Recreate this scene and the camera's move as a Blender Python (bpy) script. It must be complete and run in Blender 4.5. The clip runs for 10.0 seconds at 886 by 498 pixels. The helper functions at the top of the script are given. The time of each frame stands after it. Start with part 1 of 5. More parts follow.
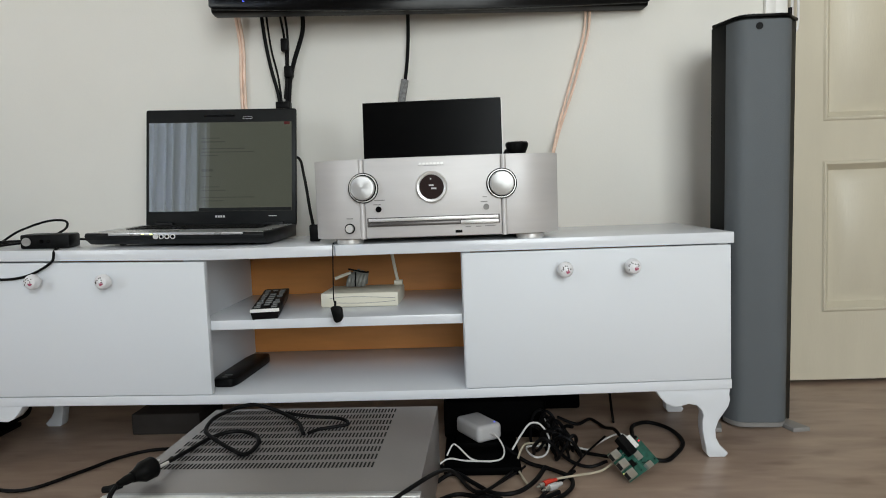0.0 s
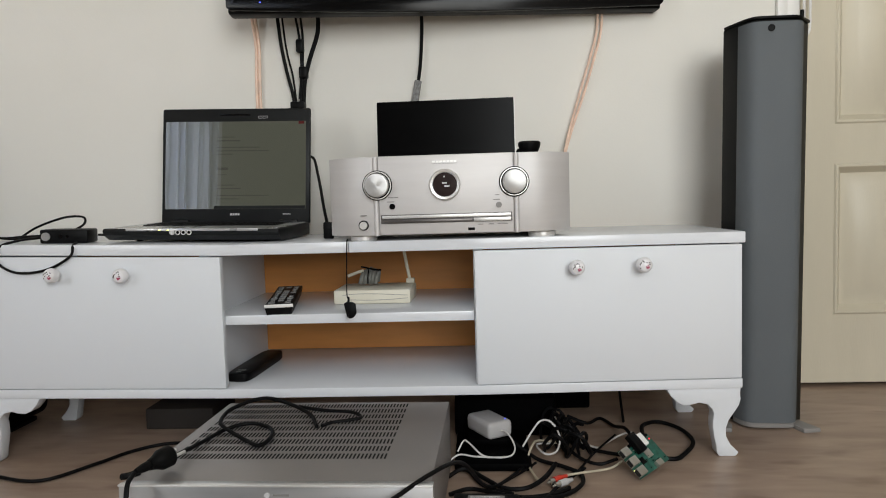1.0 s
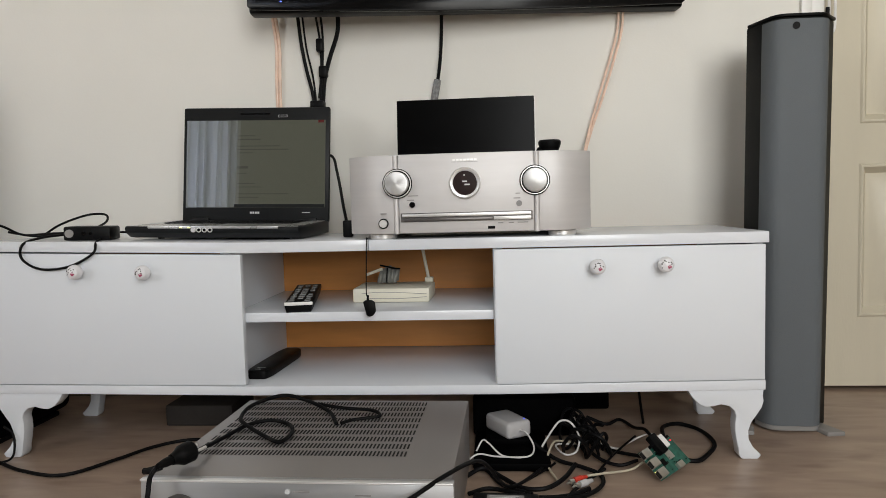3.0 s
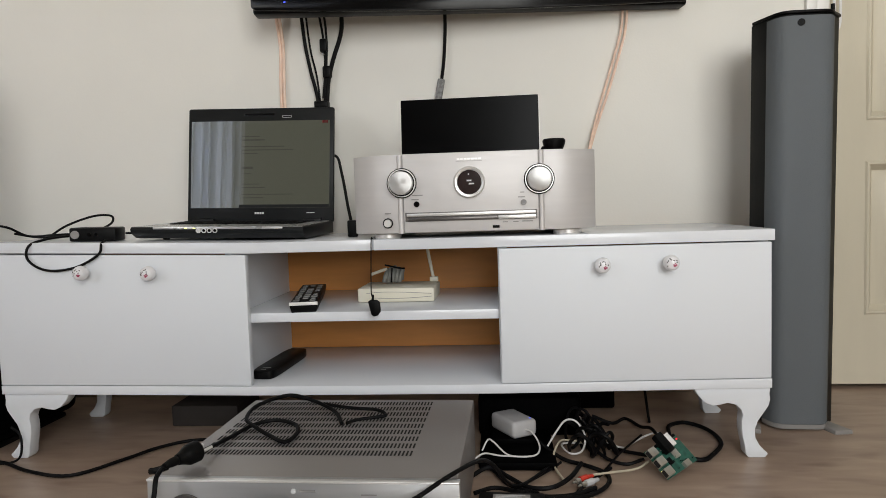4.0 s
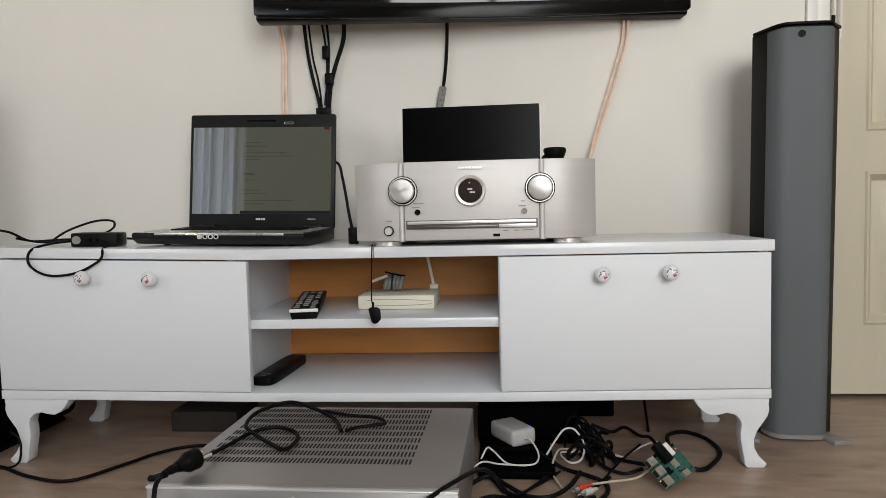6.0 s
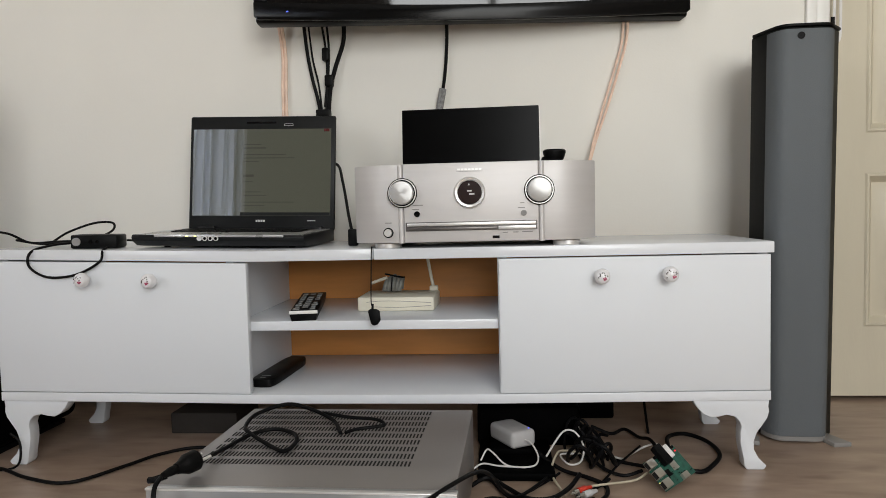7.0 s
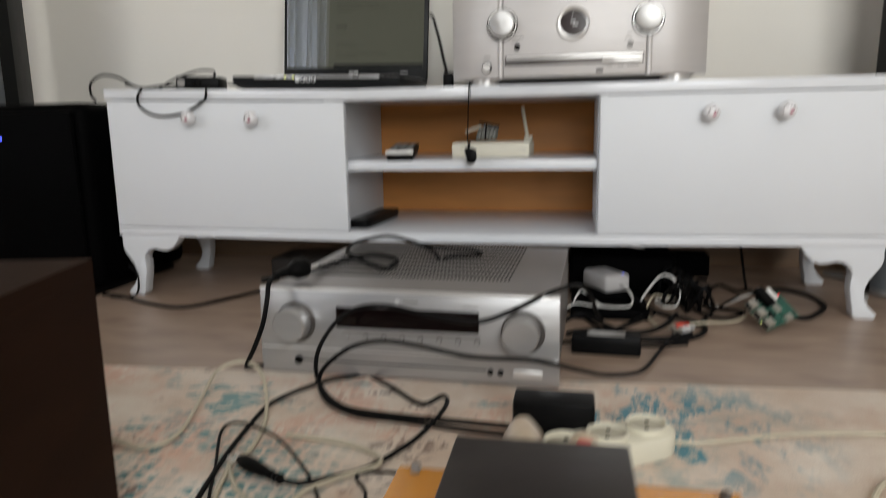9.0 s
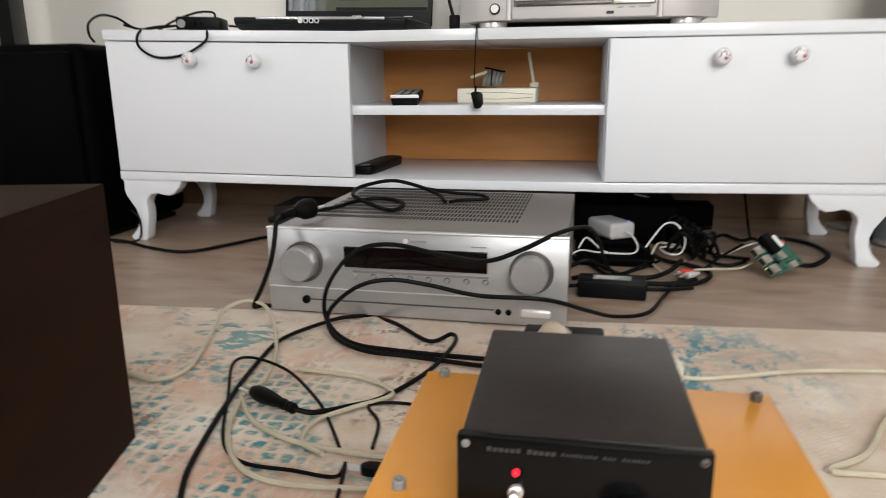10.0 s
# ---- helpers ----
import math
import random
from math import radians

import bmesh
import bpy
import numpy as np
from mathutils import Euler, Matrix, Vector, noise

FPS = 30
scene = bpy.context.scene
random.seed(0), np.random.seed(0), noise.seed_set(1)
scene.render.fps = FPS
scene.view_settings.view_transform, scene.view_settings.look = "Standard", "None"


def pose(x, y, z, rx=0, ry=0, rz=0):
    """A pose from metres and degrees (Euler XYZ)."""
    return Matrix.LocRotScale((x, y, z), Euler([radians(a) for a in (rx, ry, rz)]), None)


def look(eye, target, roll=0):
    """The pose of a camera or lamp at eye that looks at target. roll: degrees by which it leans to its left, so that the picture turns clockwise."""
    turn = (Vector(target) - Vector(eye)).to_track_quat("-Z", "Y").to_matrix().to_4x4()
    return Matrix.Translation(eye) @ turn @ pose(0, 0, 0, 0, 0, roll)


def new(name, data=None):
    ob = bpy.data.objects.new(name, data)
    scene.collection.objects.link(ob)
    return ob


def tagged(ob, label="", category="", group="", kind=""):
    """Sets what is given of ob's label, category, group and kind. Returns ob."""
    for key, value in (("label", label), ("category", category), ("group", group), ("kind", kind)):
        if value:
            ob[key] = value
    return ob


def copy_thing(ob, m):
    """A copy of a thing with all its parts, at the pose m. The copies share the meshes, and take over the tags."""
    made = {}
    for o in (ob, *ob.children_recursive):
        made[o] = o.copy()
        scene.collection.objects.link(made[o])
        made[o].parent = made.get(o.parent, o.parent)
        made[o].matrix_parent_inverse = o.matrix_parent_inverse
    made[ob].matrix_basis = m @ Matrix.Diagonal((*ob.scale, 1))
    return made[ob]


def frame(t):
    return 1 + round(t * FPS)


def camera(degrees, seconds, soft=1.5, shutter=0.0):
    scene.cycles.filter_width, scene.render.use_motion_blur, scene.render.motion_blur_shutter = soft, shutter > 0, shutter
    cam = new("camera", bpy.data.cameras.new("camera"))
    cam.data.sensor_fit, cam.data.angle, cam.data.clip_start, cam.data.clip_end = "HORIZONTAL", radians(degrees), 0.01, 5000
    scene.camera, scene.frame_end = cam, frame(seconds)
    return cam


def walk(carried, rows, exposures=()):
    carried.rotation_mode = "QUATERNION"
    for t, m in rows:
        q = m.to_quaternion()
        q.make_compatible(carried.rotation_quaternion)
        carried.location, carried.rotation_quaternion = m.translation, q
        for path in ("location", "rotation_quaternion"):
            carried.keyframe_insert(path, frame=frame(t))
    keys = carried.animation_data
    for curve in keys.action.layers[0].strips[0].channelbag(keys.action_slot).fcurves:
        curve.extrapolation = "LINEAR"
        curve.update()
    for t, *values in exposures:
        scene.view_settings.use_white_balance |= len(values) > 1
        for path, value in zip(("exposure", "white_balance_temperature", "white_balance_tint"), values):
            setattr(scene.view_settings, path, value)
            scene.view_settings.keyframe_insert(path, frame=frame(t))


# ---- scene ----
cam = camera(65.9, 10.0, soft=0.8, shutter=0.75)
PATH = [
    (0, (1.01, -1.327, 0.531), (0.929, 0.665, 0.371), -2.1),
    (0.5, (1.003, -1.34, 0.522), (0.924, 0.654, 0.397), -1.6),
    (1, (1.002, -1.342, 0.515), (0.897, 0.65, 0.374), -1.7),
    (1.5, (1.0, -1.341, 0.509), (0.876, 0.649, 0.347), -1.5),
    (2, (0.996, -1.339, 0.509), (0.844, 0.65, 0.359), -1.5),
    (2.5, (0.994, -1.34, 0.51), (0.849, 0.65, 0.374), -1.4),
    (4, (0.993, -1.339, 0.508), (0.83, 0.65, 0.373), -1.8),
    (4.5, (0.994, -1.34, 0.512), (0.833, 0.65, 0.384), -1.8),
    (5, (0.993, -1.34, 0.51), (0.835, 0.649, 0.374), -1.5),
    (5.5, (0.992, -1.341, 0.514), (0.83, 0.649, 0.385), -1.4),
    (7, (0.995, -1.342, 0.516), (0.83, 0.648, 0.398), -1.4),
    (7.5, (0.993, -1.341, 0.517), (0.812, 0.647, 0.398), -1.1),
    (8, (0.989, -1.341, 0.509), (0.779, 0.644, 0.374), -0.8),
    (8.2, (0.982, -1.345, 0.489), (0.788, 0.640, 0.347), 0.1),
    (8.5, (0.953, -1.351, 0.449), (0.695, 0.617, 0.204), 0.1),
    (8.8, (0.961, -1.358, 0.388), (0.579, 0.591, 0.151), -2.7),
    (9.0, (0.952, -1.356, 0.370), (0.571, 0.574, 0.008), -1.0),
    (9.3, (0.937, -1.350, 0.348), (0.464, 0.552, -0.053), -3.9),
    (9.5, (0.936, -1.348, 0.337), (0.473, 0.552, -0.084), -3.8),
    (9.7, (0.934, -1.352, 0.333), (0.503, 0.548, -0.121), -3.4),
    (10.0, (0.935, -1.361, 0.342), (0.568, 0.546, -0.134), -0.5),
]
EXPOSURE = [(0, 0.0, 6150, 6), (1.0, 0.0, 6400, 9), (2.5, 0.0, 6500, 10), (8.0, 0.0, 6500, 10), (9.0, -0.02, 6500, 10), (9.5, 0.28, 6550, 11), (10.0, 0.37, 6550, 11)]
walk(cam, [(t, look(eye, target, roll)) for t, eye, target, roll in PATH], EXPOSURE)

# ---- light ----
def world_sky():
    w = bpy.data.worlds.new("sky")
    scene.world = w
    w.use_nodes = True
    nt = w.node_tree
    sky = nt.nodes.new("ShaderNodeTexSky")
    sky.sky_type, sky.sun_disc = "NISHITA", False
    sky.sun_elevation, sky.sun_rotation = radians(38), radians(200)
    bg = nt.nodes["Background"]
    bg.inputs["Strength"].default_value = 0.12
    nt.links.new(sky.outputs[0], bg.inputs["Color"])


world_sky()


def area_lamp(name, m, sx, sy, watts, colour):
    d = bpy.data.lights.new(name, "AREA")
    d.shape, d.size, d.size_y, d.energy, d.color = "RECTANGLE", sx, sy, watts, colour
    ob = new(name, d)
    ob.matrix_world = m
    return ob


# daylight in the two window openings behind the camera
WIN_A = (-2.45, -0.84, 0.6, 2.3)
WIN_B = (0.95, 2.55, 0.6, 2.3)
BACK = -3.0
area_lamp("window_daylight", look((-1.645, BACK - 0.09, 1.45), (-1.645, 0, 1.40)), 1.57, 1.66, 48.5, (0.985, 0.985, 0.96))
area_lamp("window_daylight", look((1.75, BACK - 0.09, 1.45), (1.75, 0, 1.40)), 1.56, 1.66, 71.5, (0.985, 0.985, 0.96))


# ---- materials ----
def mat(name, colour, rough=0.5, metal=0.0, var=0.06, scale=8.0, bump=0.0, bscale=120.0, coat=0.0, spec=0.5, emit=None, stretch=(1, 1, 1), colour2=None, trans=0.0):
    m = bpy.data.materials.new(name)
    m.use_nodes = True
    nt = m.node_tree
    b = nt.nodes["Principled BSDF"]
    tc = nt.nodes.new("ShaderNodeTexCoord")
    mp = nt.nodes.new("ShaderNodeMapping")
    mp.inputs["Scale"].default_value = stretch
    nt.links.new(tc.outputs["Object"], mp.inputs["Vector"])
    n1 = nt.nodes.new("ShaderNodeTexNoise")
    n1.inputs["Scale"].default_value, n1.inputs["Detail"].default_value = scale, 5
    nt.links.new(mp.outputs[0], n1.inputs["Vector"])
    ramp = nt.nodes.new("ShaderNodeValToRGB")
    c = Vector(colour)
    lo = c * (1 - var) if colour2 is None else Vector(colour2)
    hi = c * (1 + var) if colour2 is None else c
    ramp.color_ramp.elements[0].color = (*lo, 1)
    ramp.color_ramp.elements[1].color = (*[min(1, v) for v in hi], 1)
    ramp.color_ramp.elements[0].position, ramp.color_ramp.elements[1].position = 0.3, 0.7
    nt.links.new(n1.outputs["Fac"], ramp.inputs["Fac"])
    nt.links.new(ramp.outputs["Color"], b.inputs["Base Color"])
    b.inputs["Roughness"].default_value = rough
    b.inputs["Metallic"].default_value = metal
    b.inputs["Specular IOR Level"].default_value = spec
    b.inputs["Coat Weight"].default_value = coat
    b.inputs["Coat Roughness"].default_value = 0.08
    b.inputs["Transmission Weight"].default_value = trans
    n2 = nt.nodes.new("ShaderNodeTexNoise")
    n2.inputs["Scale"].default_value, n2.inputs["Detail"].default_value = bscale, 3
    nt.links.new(mp.outputs[0], n2.inputs["Vector"])
    rr = nt.nodes.new("ShaderNodeMapRange")
    rr.inputs["To Min"].default_value, rr.inputs["To Max"].default_value = max(0.012, rough - min(0.07, rough * 0.3)), min(1, rough + min(0.07, rough * 0.3))
    nt.links.new(n1.outputs["Fac"], rr.inputs["Value"])
    nt.links.new(rr.outputs[0], b.inputs["Roughness"])
    if bump:
        bp = nt.nodes.new("ShaderNodeBump")
        bp.inputs["Strength"].default_value, bp.inputs["Distance"].default_value = bump, 0.002
        nt.links.new(n2.outputs["Fac"], bp.inputs["Height"])
        nt.links.new(bp.outputs[0], b.inputs["Normal"])
    if emit:
        b.inputs["Emission Color"].default_value = (*emit[0], 1)
        b.inputs["Emission Strength"].default_value = emit[1]
    return m


WHITE = mat("white_lacquer", (0.70, 0.722, 0.75), 0.5, var=0.012, scale=3, spec=0.3, bump=0.05, bscale=60)
BOARDW = mat("white_board_lacquer", (0.71, 0.73, 0.76), 0.2, var=0.012, scale=3, spec=0.5, bump=0.04, bscale=60)
WALLP = mat("wall_paint", (0.775, 0.754, 0.697), 0.75, var=0.03, scale=2.2, bump=0.1, bscale=180)
# unseen side and back walls: colour darkened to cut bounced fill and reflections
FARDIM = mat("far_wall_dimmed", (0.27, 0.235, 0.195), 0.8, var=0.04, scale=2.2, bump=0.2, bscale=180)
CEILP = mat("ceiling_paint", (0.7, 0.69, 0.66), 0.85, var=0.02, scale=2)
DOORP = mat("door_paint", (0.605, 0.555, 0.435), 0.38, var=0.03, scale=3, bump=0.15, bscale=40, stretch=(6, 6, 1))
FRAMEP = mat("frame_paint", (0.8, 0.79, 0.76), 0.4, var=0.03)
HARDB = mat("hardboard", (0.62, 0.262, 0.066), 0.45, var=0.12, scale=5, bump=0.1, bscale=200, stretch=(1, 1, 6))
BLACKG = mat("black_gloss", (0.0028, 0.0028, 0.003), 0.2, var=0.1, spec=0.16)
BLACKP = mat("black_plastic", (0.0034, 0.0034, 0.0036), 0.42, spec=0.10, var=0.15, scale=30, bump=0.08, bscale=400)
BLACKM = mat("black_matte", (0.0014, 0.0014, 0.0016), 0.55, spec=0.02, var=0.15, scale=25, bump=0.15, bscale=300)
BLACKS = mat("speaker_side_vinyl", (0.005, 0.0056, 0.0056), 0.5, spec=0.14, var=0.15, scale=25, bump=0.15, bscale=300)
TVGLASS = mat("television_glass", (0.002, 0.002, 0.0025), 0.05, var=0.1, spec=0.5)
BASEB = mat("skirting_wood", (0.23, 0.155, 0.10), 0.5, var=0.15, scale=4, stretch=(1, 8, 8))
CORDG = mat("grey_cord", (0.22, 0.22, 0.20), 0.5, var=0.12, scale=30)
GLASS = mat("panel_glass", (0.0022, 0.0022, 0.0024), 0.22, var=0.1, spec=0.06)
RUBBER = mat("black_rubber", (0.0036, 0.0036, 0.004), 0.5, var=0.2, scale=40, spec=0.11)
WCABLE = mat("white_cable", (0.72, 0.71, 0.69), 0.4, var=0.05, scale=30)
CCABLE = mat("cream_cable", (0.50, 0.45, 0.34), 0.42, var=0.1, scale=25)
COPPER = mat("copper_wire", (0.82, 0.60, 0.47), 0.4, var=0.12, scale=40)
GREYCAB = mat("grey_sleeve", (0.2, 0.2, 0.2), 0.5, var=0.4, scale=150)
CHAMP = mat("champagne_aluminium", (0.585, 0.566, 0.556), 0.5, metal=0.3, var=0.03, scale=6, bump=0.06, bscale=500, stretch=(1, 1, 14))
CHAMPD = mat("champagne_groove", (0.12, 0.11, 0.105), 0.35, metal=0.6, var=0.05)
SATIN = mat("satin_aluminium", (0.78, 0.77, 0.75), 0.34, metal=0.6, var=0.05, scale=10)
SILVER = mat("silver_paint", (0.46, 0.46, 0.46), 0.33, metal=0.65, var=0.04, scale=8, bump=0.05, bscale=400, stretch=(1, 1, 12))
SILVERT = mat("silver_top_paint", (0.29, 0.27, 0.257), 0.38, metal=0.5, var=0.05, scale=6, bump=0.1, bscale=600)
SLOT = mat("slot_dark", (0.006, 0.006, 0.006), 0.8, var=0.1)
DARKD = mat("dark_display", (0.006, 0.0035, 0.0035), 0.12, var=0.2, spec=0.2)
DISPR = mat("display_window", (0.022, 0.013, 0.013), 0.12, var=0.2)
TEXTW = mat("print_white", (0.6, 0.6, 0.6), 0.5, var=0.03)
TEXTF = mat("print_faint", (0.03, 0.03, 0.03), 0.5, var=0.1)
TEXTD = mat("print_grey", (0.25, 0.24, 0.23), 0.5, var=0.03)
GRILLE = mat("grille_cloth", (0.113, 0.126, 0.136), 0.75, var=0.08, scale=3, bump=0.5, bscale=900)
FOOTG = mat("grey_foot", (0.23, 0.22, 0.21), 0.5, var=0.08)
LAPS = mat("laptop_silver", (0.48, 0.48, 0.48), 0.28, metal=0.6, var=0.05, scale=20)
BEZEL = mat("laptop_bezel", (0.0085, 0.0092, 0.0098), 0.42, spec=0.18, var=0.12, scale=20)
LCD = mat("laptop_lcd", (0.012, 0.013, 0.011), 0.02, var=0.06, scale=3, spec=0.9, emit=((0.30, 0.31, 0.23), 0.19))
LCDL = mat("lcd_line", (0.012, 0.013, 0.011), 0.02, var=0.05, spec=0.9, emit=((0.30, 0.31, 0.23), 0.11))
LCDR = mat("lcd_red", (0.10, 0.02, 0.02), 0.15, var=0.05)
CERAM = mat("white_ceramic", (0.76, 0.75, 0.76), 0.28, var=0.04, coat=0.4)
PETAL = mat("petal_red", (0.36, 0.05, 0.11), 0.3, var=0.3, scale=60)
SPRIG = mat("sprig_dark", (0.06, 0.05, 0.05), 0.3, var=0.2)
ROUTER = mat("ivory_plastic", (0.70, 0.66, 0.54), 0.45, var=0.04, scale=10)
ADAPTR = mat("grey_white_plastic", (0.50, 0.49, 0.49), 0.42, var=0.04, scale=12)
KEYG = mat("key_grey", (0.21, 0.215, 0.21), 0.5, var=0.08)
PCB = mat("pcb_green", (0.022, 0.10, 0.072), 0.35, var=0.4, scale=120)
TIN = mat("connector_tin", (0.48, 0.46, 0.41), 0.3, metal=0.75, var=0.1, scale=60)
RCAR = mat("rca_red", (0.55, 0.04, 0.02), 0.35, var=0.1)
BROWN = mat("brown_laminate", (0.024, 0.0118, 0.0072), 0.5, spec=0.025, var=0.18, scale=5, bump=0.1, bscale=160, stretch=(1, 1, 5))
BOXTOP = mat("anodised_black", (0.027, 0.022, 0.0215), 0.36, metal=0.35, spec=0.3, var=0.12, scale=60, bump=0.08, bscale=300, stretch=(1, 8, 1))
ORANGE = mat("orange_acrylic", (0.66, 0.275, 0.030), 0.26, var=0.05, scale=4)
STRIP = mat("cream_strip_plastic", (0.68, 0.65, 0.53), 0.4, var=0.05, scale=14)
STRIPD = mat("socket_shadow", (0.42, 0.39, 0.30), 0.45, var=0.05)
LEDR = mat("led_red", (0.6, 0.02, 0.03), 0.3, emit=((1.0, 0.012, 0.03), 1.1))
LEDB = mat("led_blue", (0.05, 0.08, 0.6), 0.3, emit=((0.08, 0.12, 1.0), 2.5))
LEDG = mat("led_yellow", (0.6, 0.6, 0.1), 0.3, emit=((0.9, 0.95, 0.3), 1.5))
CURT = mat("curtain_cloth", (0.80, 0.83, 0.88), 0.85, var=0.05, scale=10, bump=0.3, bscale=300)
PLUGC = mat("clear_cream_plug", (0.46, 0.37, 0.27), 0.3, var=0.2, scale=60, coat=0.3)
PLUGG = mat("gilt_plug", (0.55, 0.44, 0.31), 0.35, metal=0.15, var=0.25, scale=80)
SETTOP = mat("dim_grey_plastic", (0.035, 0.03, 0.027), 0.6, var=0.15, scale=12, spec=0.2)
STOOLW = mat("stool_dark_wood", (0.05, 0.03, 0.02), 0.5, var=0.25, scale=6, stretch=(4, 4, 1))


def dial_material():
    """Turned aluminium: the sheen runs round the dial's middle."""
    m = mat("turned_aluminium", (0.54, 0.535, 0.525), 0.44, metal=0.7, var=0.04, scale=20)
    nt = m.node_tree
    b = nt.nodes["Principled BSDF"]
    b.inputs["Anisotropic"].default_value = 0.65
    tg = nt.nodes.new("ShaderNodeTangent")
    tg.direction_type, tg.axis = "RADIAL", "Y"
    nt.links.new(tg.outputs[0], b.inputs["Tangent"])
    return m


DIAL = dial_material()


def curtain_material():
    nt = CURT.node_tree
    b = nt.nodes["Principled BSDF"]
    tr = nt.nodes.new("ShaderNodeBsdfTranslucent")
    tr.inputs["Color"].default_value = (0.86, 0.89, 0.98, 1)
    mx = nt.nodes.new("ShaderNodeMixShader")
    mx.inputs[0].default_value = 0.7
    nt.links.new(b.outputs[0], mx.inputs[1])
    nt.links.new(tr.outputs[0], mx.inputs[2])
    nt.links.new(mx.outputs[0], nt.nodes["Material Output"].inputs["Surface"])


curtain_material()


def laminate():
    m = bpy.data.materials.new("oak_laminate")
    m.use_nodes = True
    nt = m.node_tree
    N, Lk = nt.nodes, nt.links
    b = N["Principled BSDF"]
    tc = N.new("ShaderNodeTexCoord")
    mp = N.new("ShaderNodeMapping")
    mp.inputs["Scale"].default_value = (2.4, 9, 1)
    Lk.new(tc.outputs["Object"], mp.inputs["Vector"])
    g = N.new("ShaderNodeTexNoise")
    g.inputs["Scale"].default_value, g.inputs["Detail"].default_value, g.inputs["Distortion"].default_value = 2.6, 8, 0.7
    Lk.new(mp.outputs[0], g.inputs["Vector"])
    r = N.new("ShaderNodeValToRGB")
    e = r.color_ramp.elements
    e[0].position, e[0].color = 0.25, (0.240, 0.168, 0.122, 1)
    e[1].position, e[1].color = 0.75, (0.368, 0.275, 0.210, 1)
    Lk.new(g.outputs["Fac"], r.inputs["Fac"])
    # knots and darker streaks
    mp2 = N.new("ShaderNodeMapping")
    mp2.inputs["Scale"].default_value = (3.2, 9, 1)
    Lk.new(tc.outputs["Object"], mp2.inputs["Vector"])
    k = N.new("ShaderNodeTexNoise")
    k.inputs["Scale"].default_value, k.inputs["Detail"].default_value = 2.1, 2
    Lk.new(mp2.outputs[0], k.inputs["Vector"])
    kr = N.new("ShaderNodeMapRange")
    kr.inputs["From Min"].default_value, kr.inputs["From Max"].default_value = 0.57, 0.72
    kr.inputs["To Min"].default_value, kr.inputs["To Max"].default_value = 0.0, 0.5
    Lk.new(k.outputs["Fac"], kr.inputs["Value"])
    mx = N.new("ShaderNodeMix")
    mx.data_type = "RGBA"
    mx.inputs["B"].default_value = (0.12, 0.065, 0.04, 1)
    Lk.new(kr.outputs[0], mx.inputs["Factor"])
    Lk.new(r.outputs["Color"], mx.inputs["A"])
    oi = N.new("ShaderNodeObjectInfo")
    hs = N.new("ShaderNodeHueSaturation")
    vr = N.new("ShaderNodeMapRange")
    vr.inputs["To Min"].default_value, vr.inputs["To Max"].default_value = 0.9, 1.1
    Lk.new(oi.outputs["Random"], vr.inputs["Value"])
    Lk.new(vr.outputs[0], hs.inputs["Value"])
    Lk.new(mx.outputs["Result"], hs.inputs["Color"])
    Lk.new(hs.outputs[0], b.inputs["Base Color"])
    b.inputs["Roughness"].default_value = 0.40
    b.inputs["Specular IOR Level"].default_value = 0.8
    bp = N.new("ShaderNodeBump")
    bp.inputs["Strength"].default_value, bp.inputs["Distance"].default_value = 0.12, 0.001
    Lk.new(g.outputs["Fac"], bp.inputs["Height"])
    Lk.new(bp.outputs[0], b.inputs["Normal"])
    return m


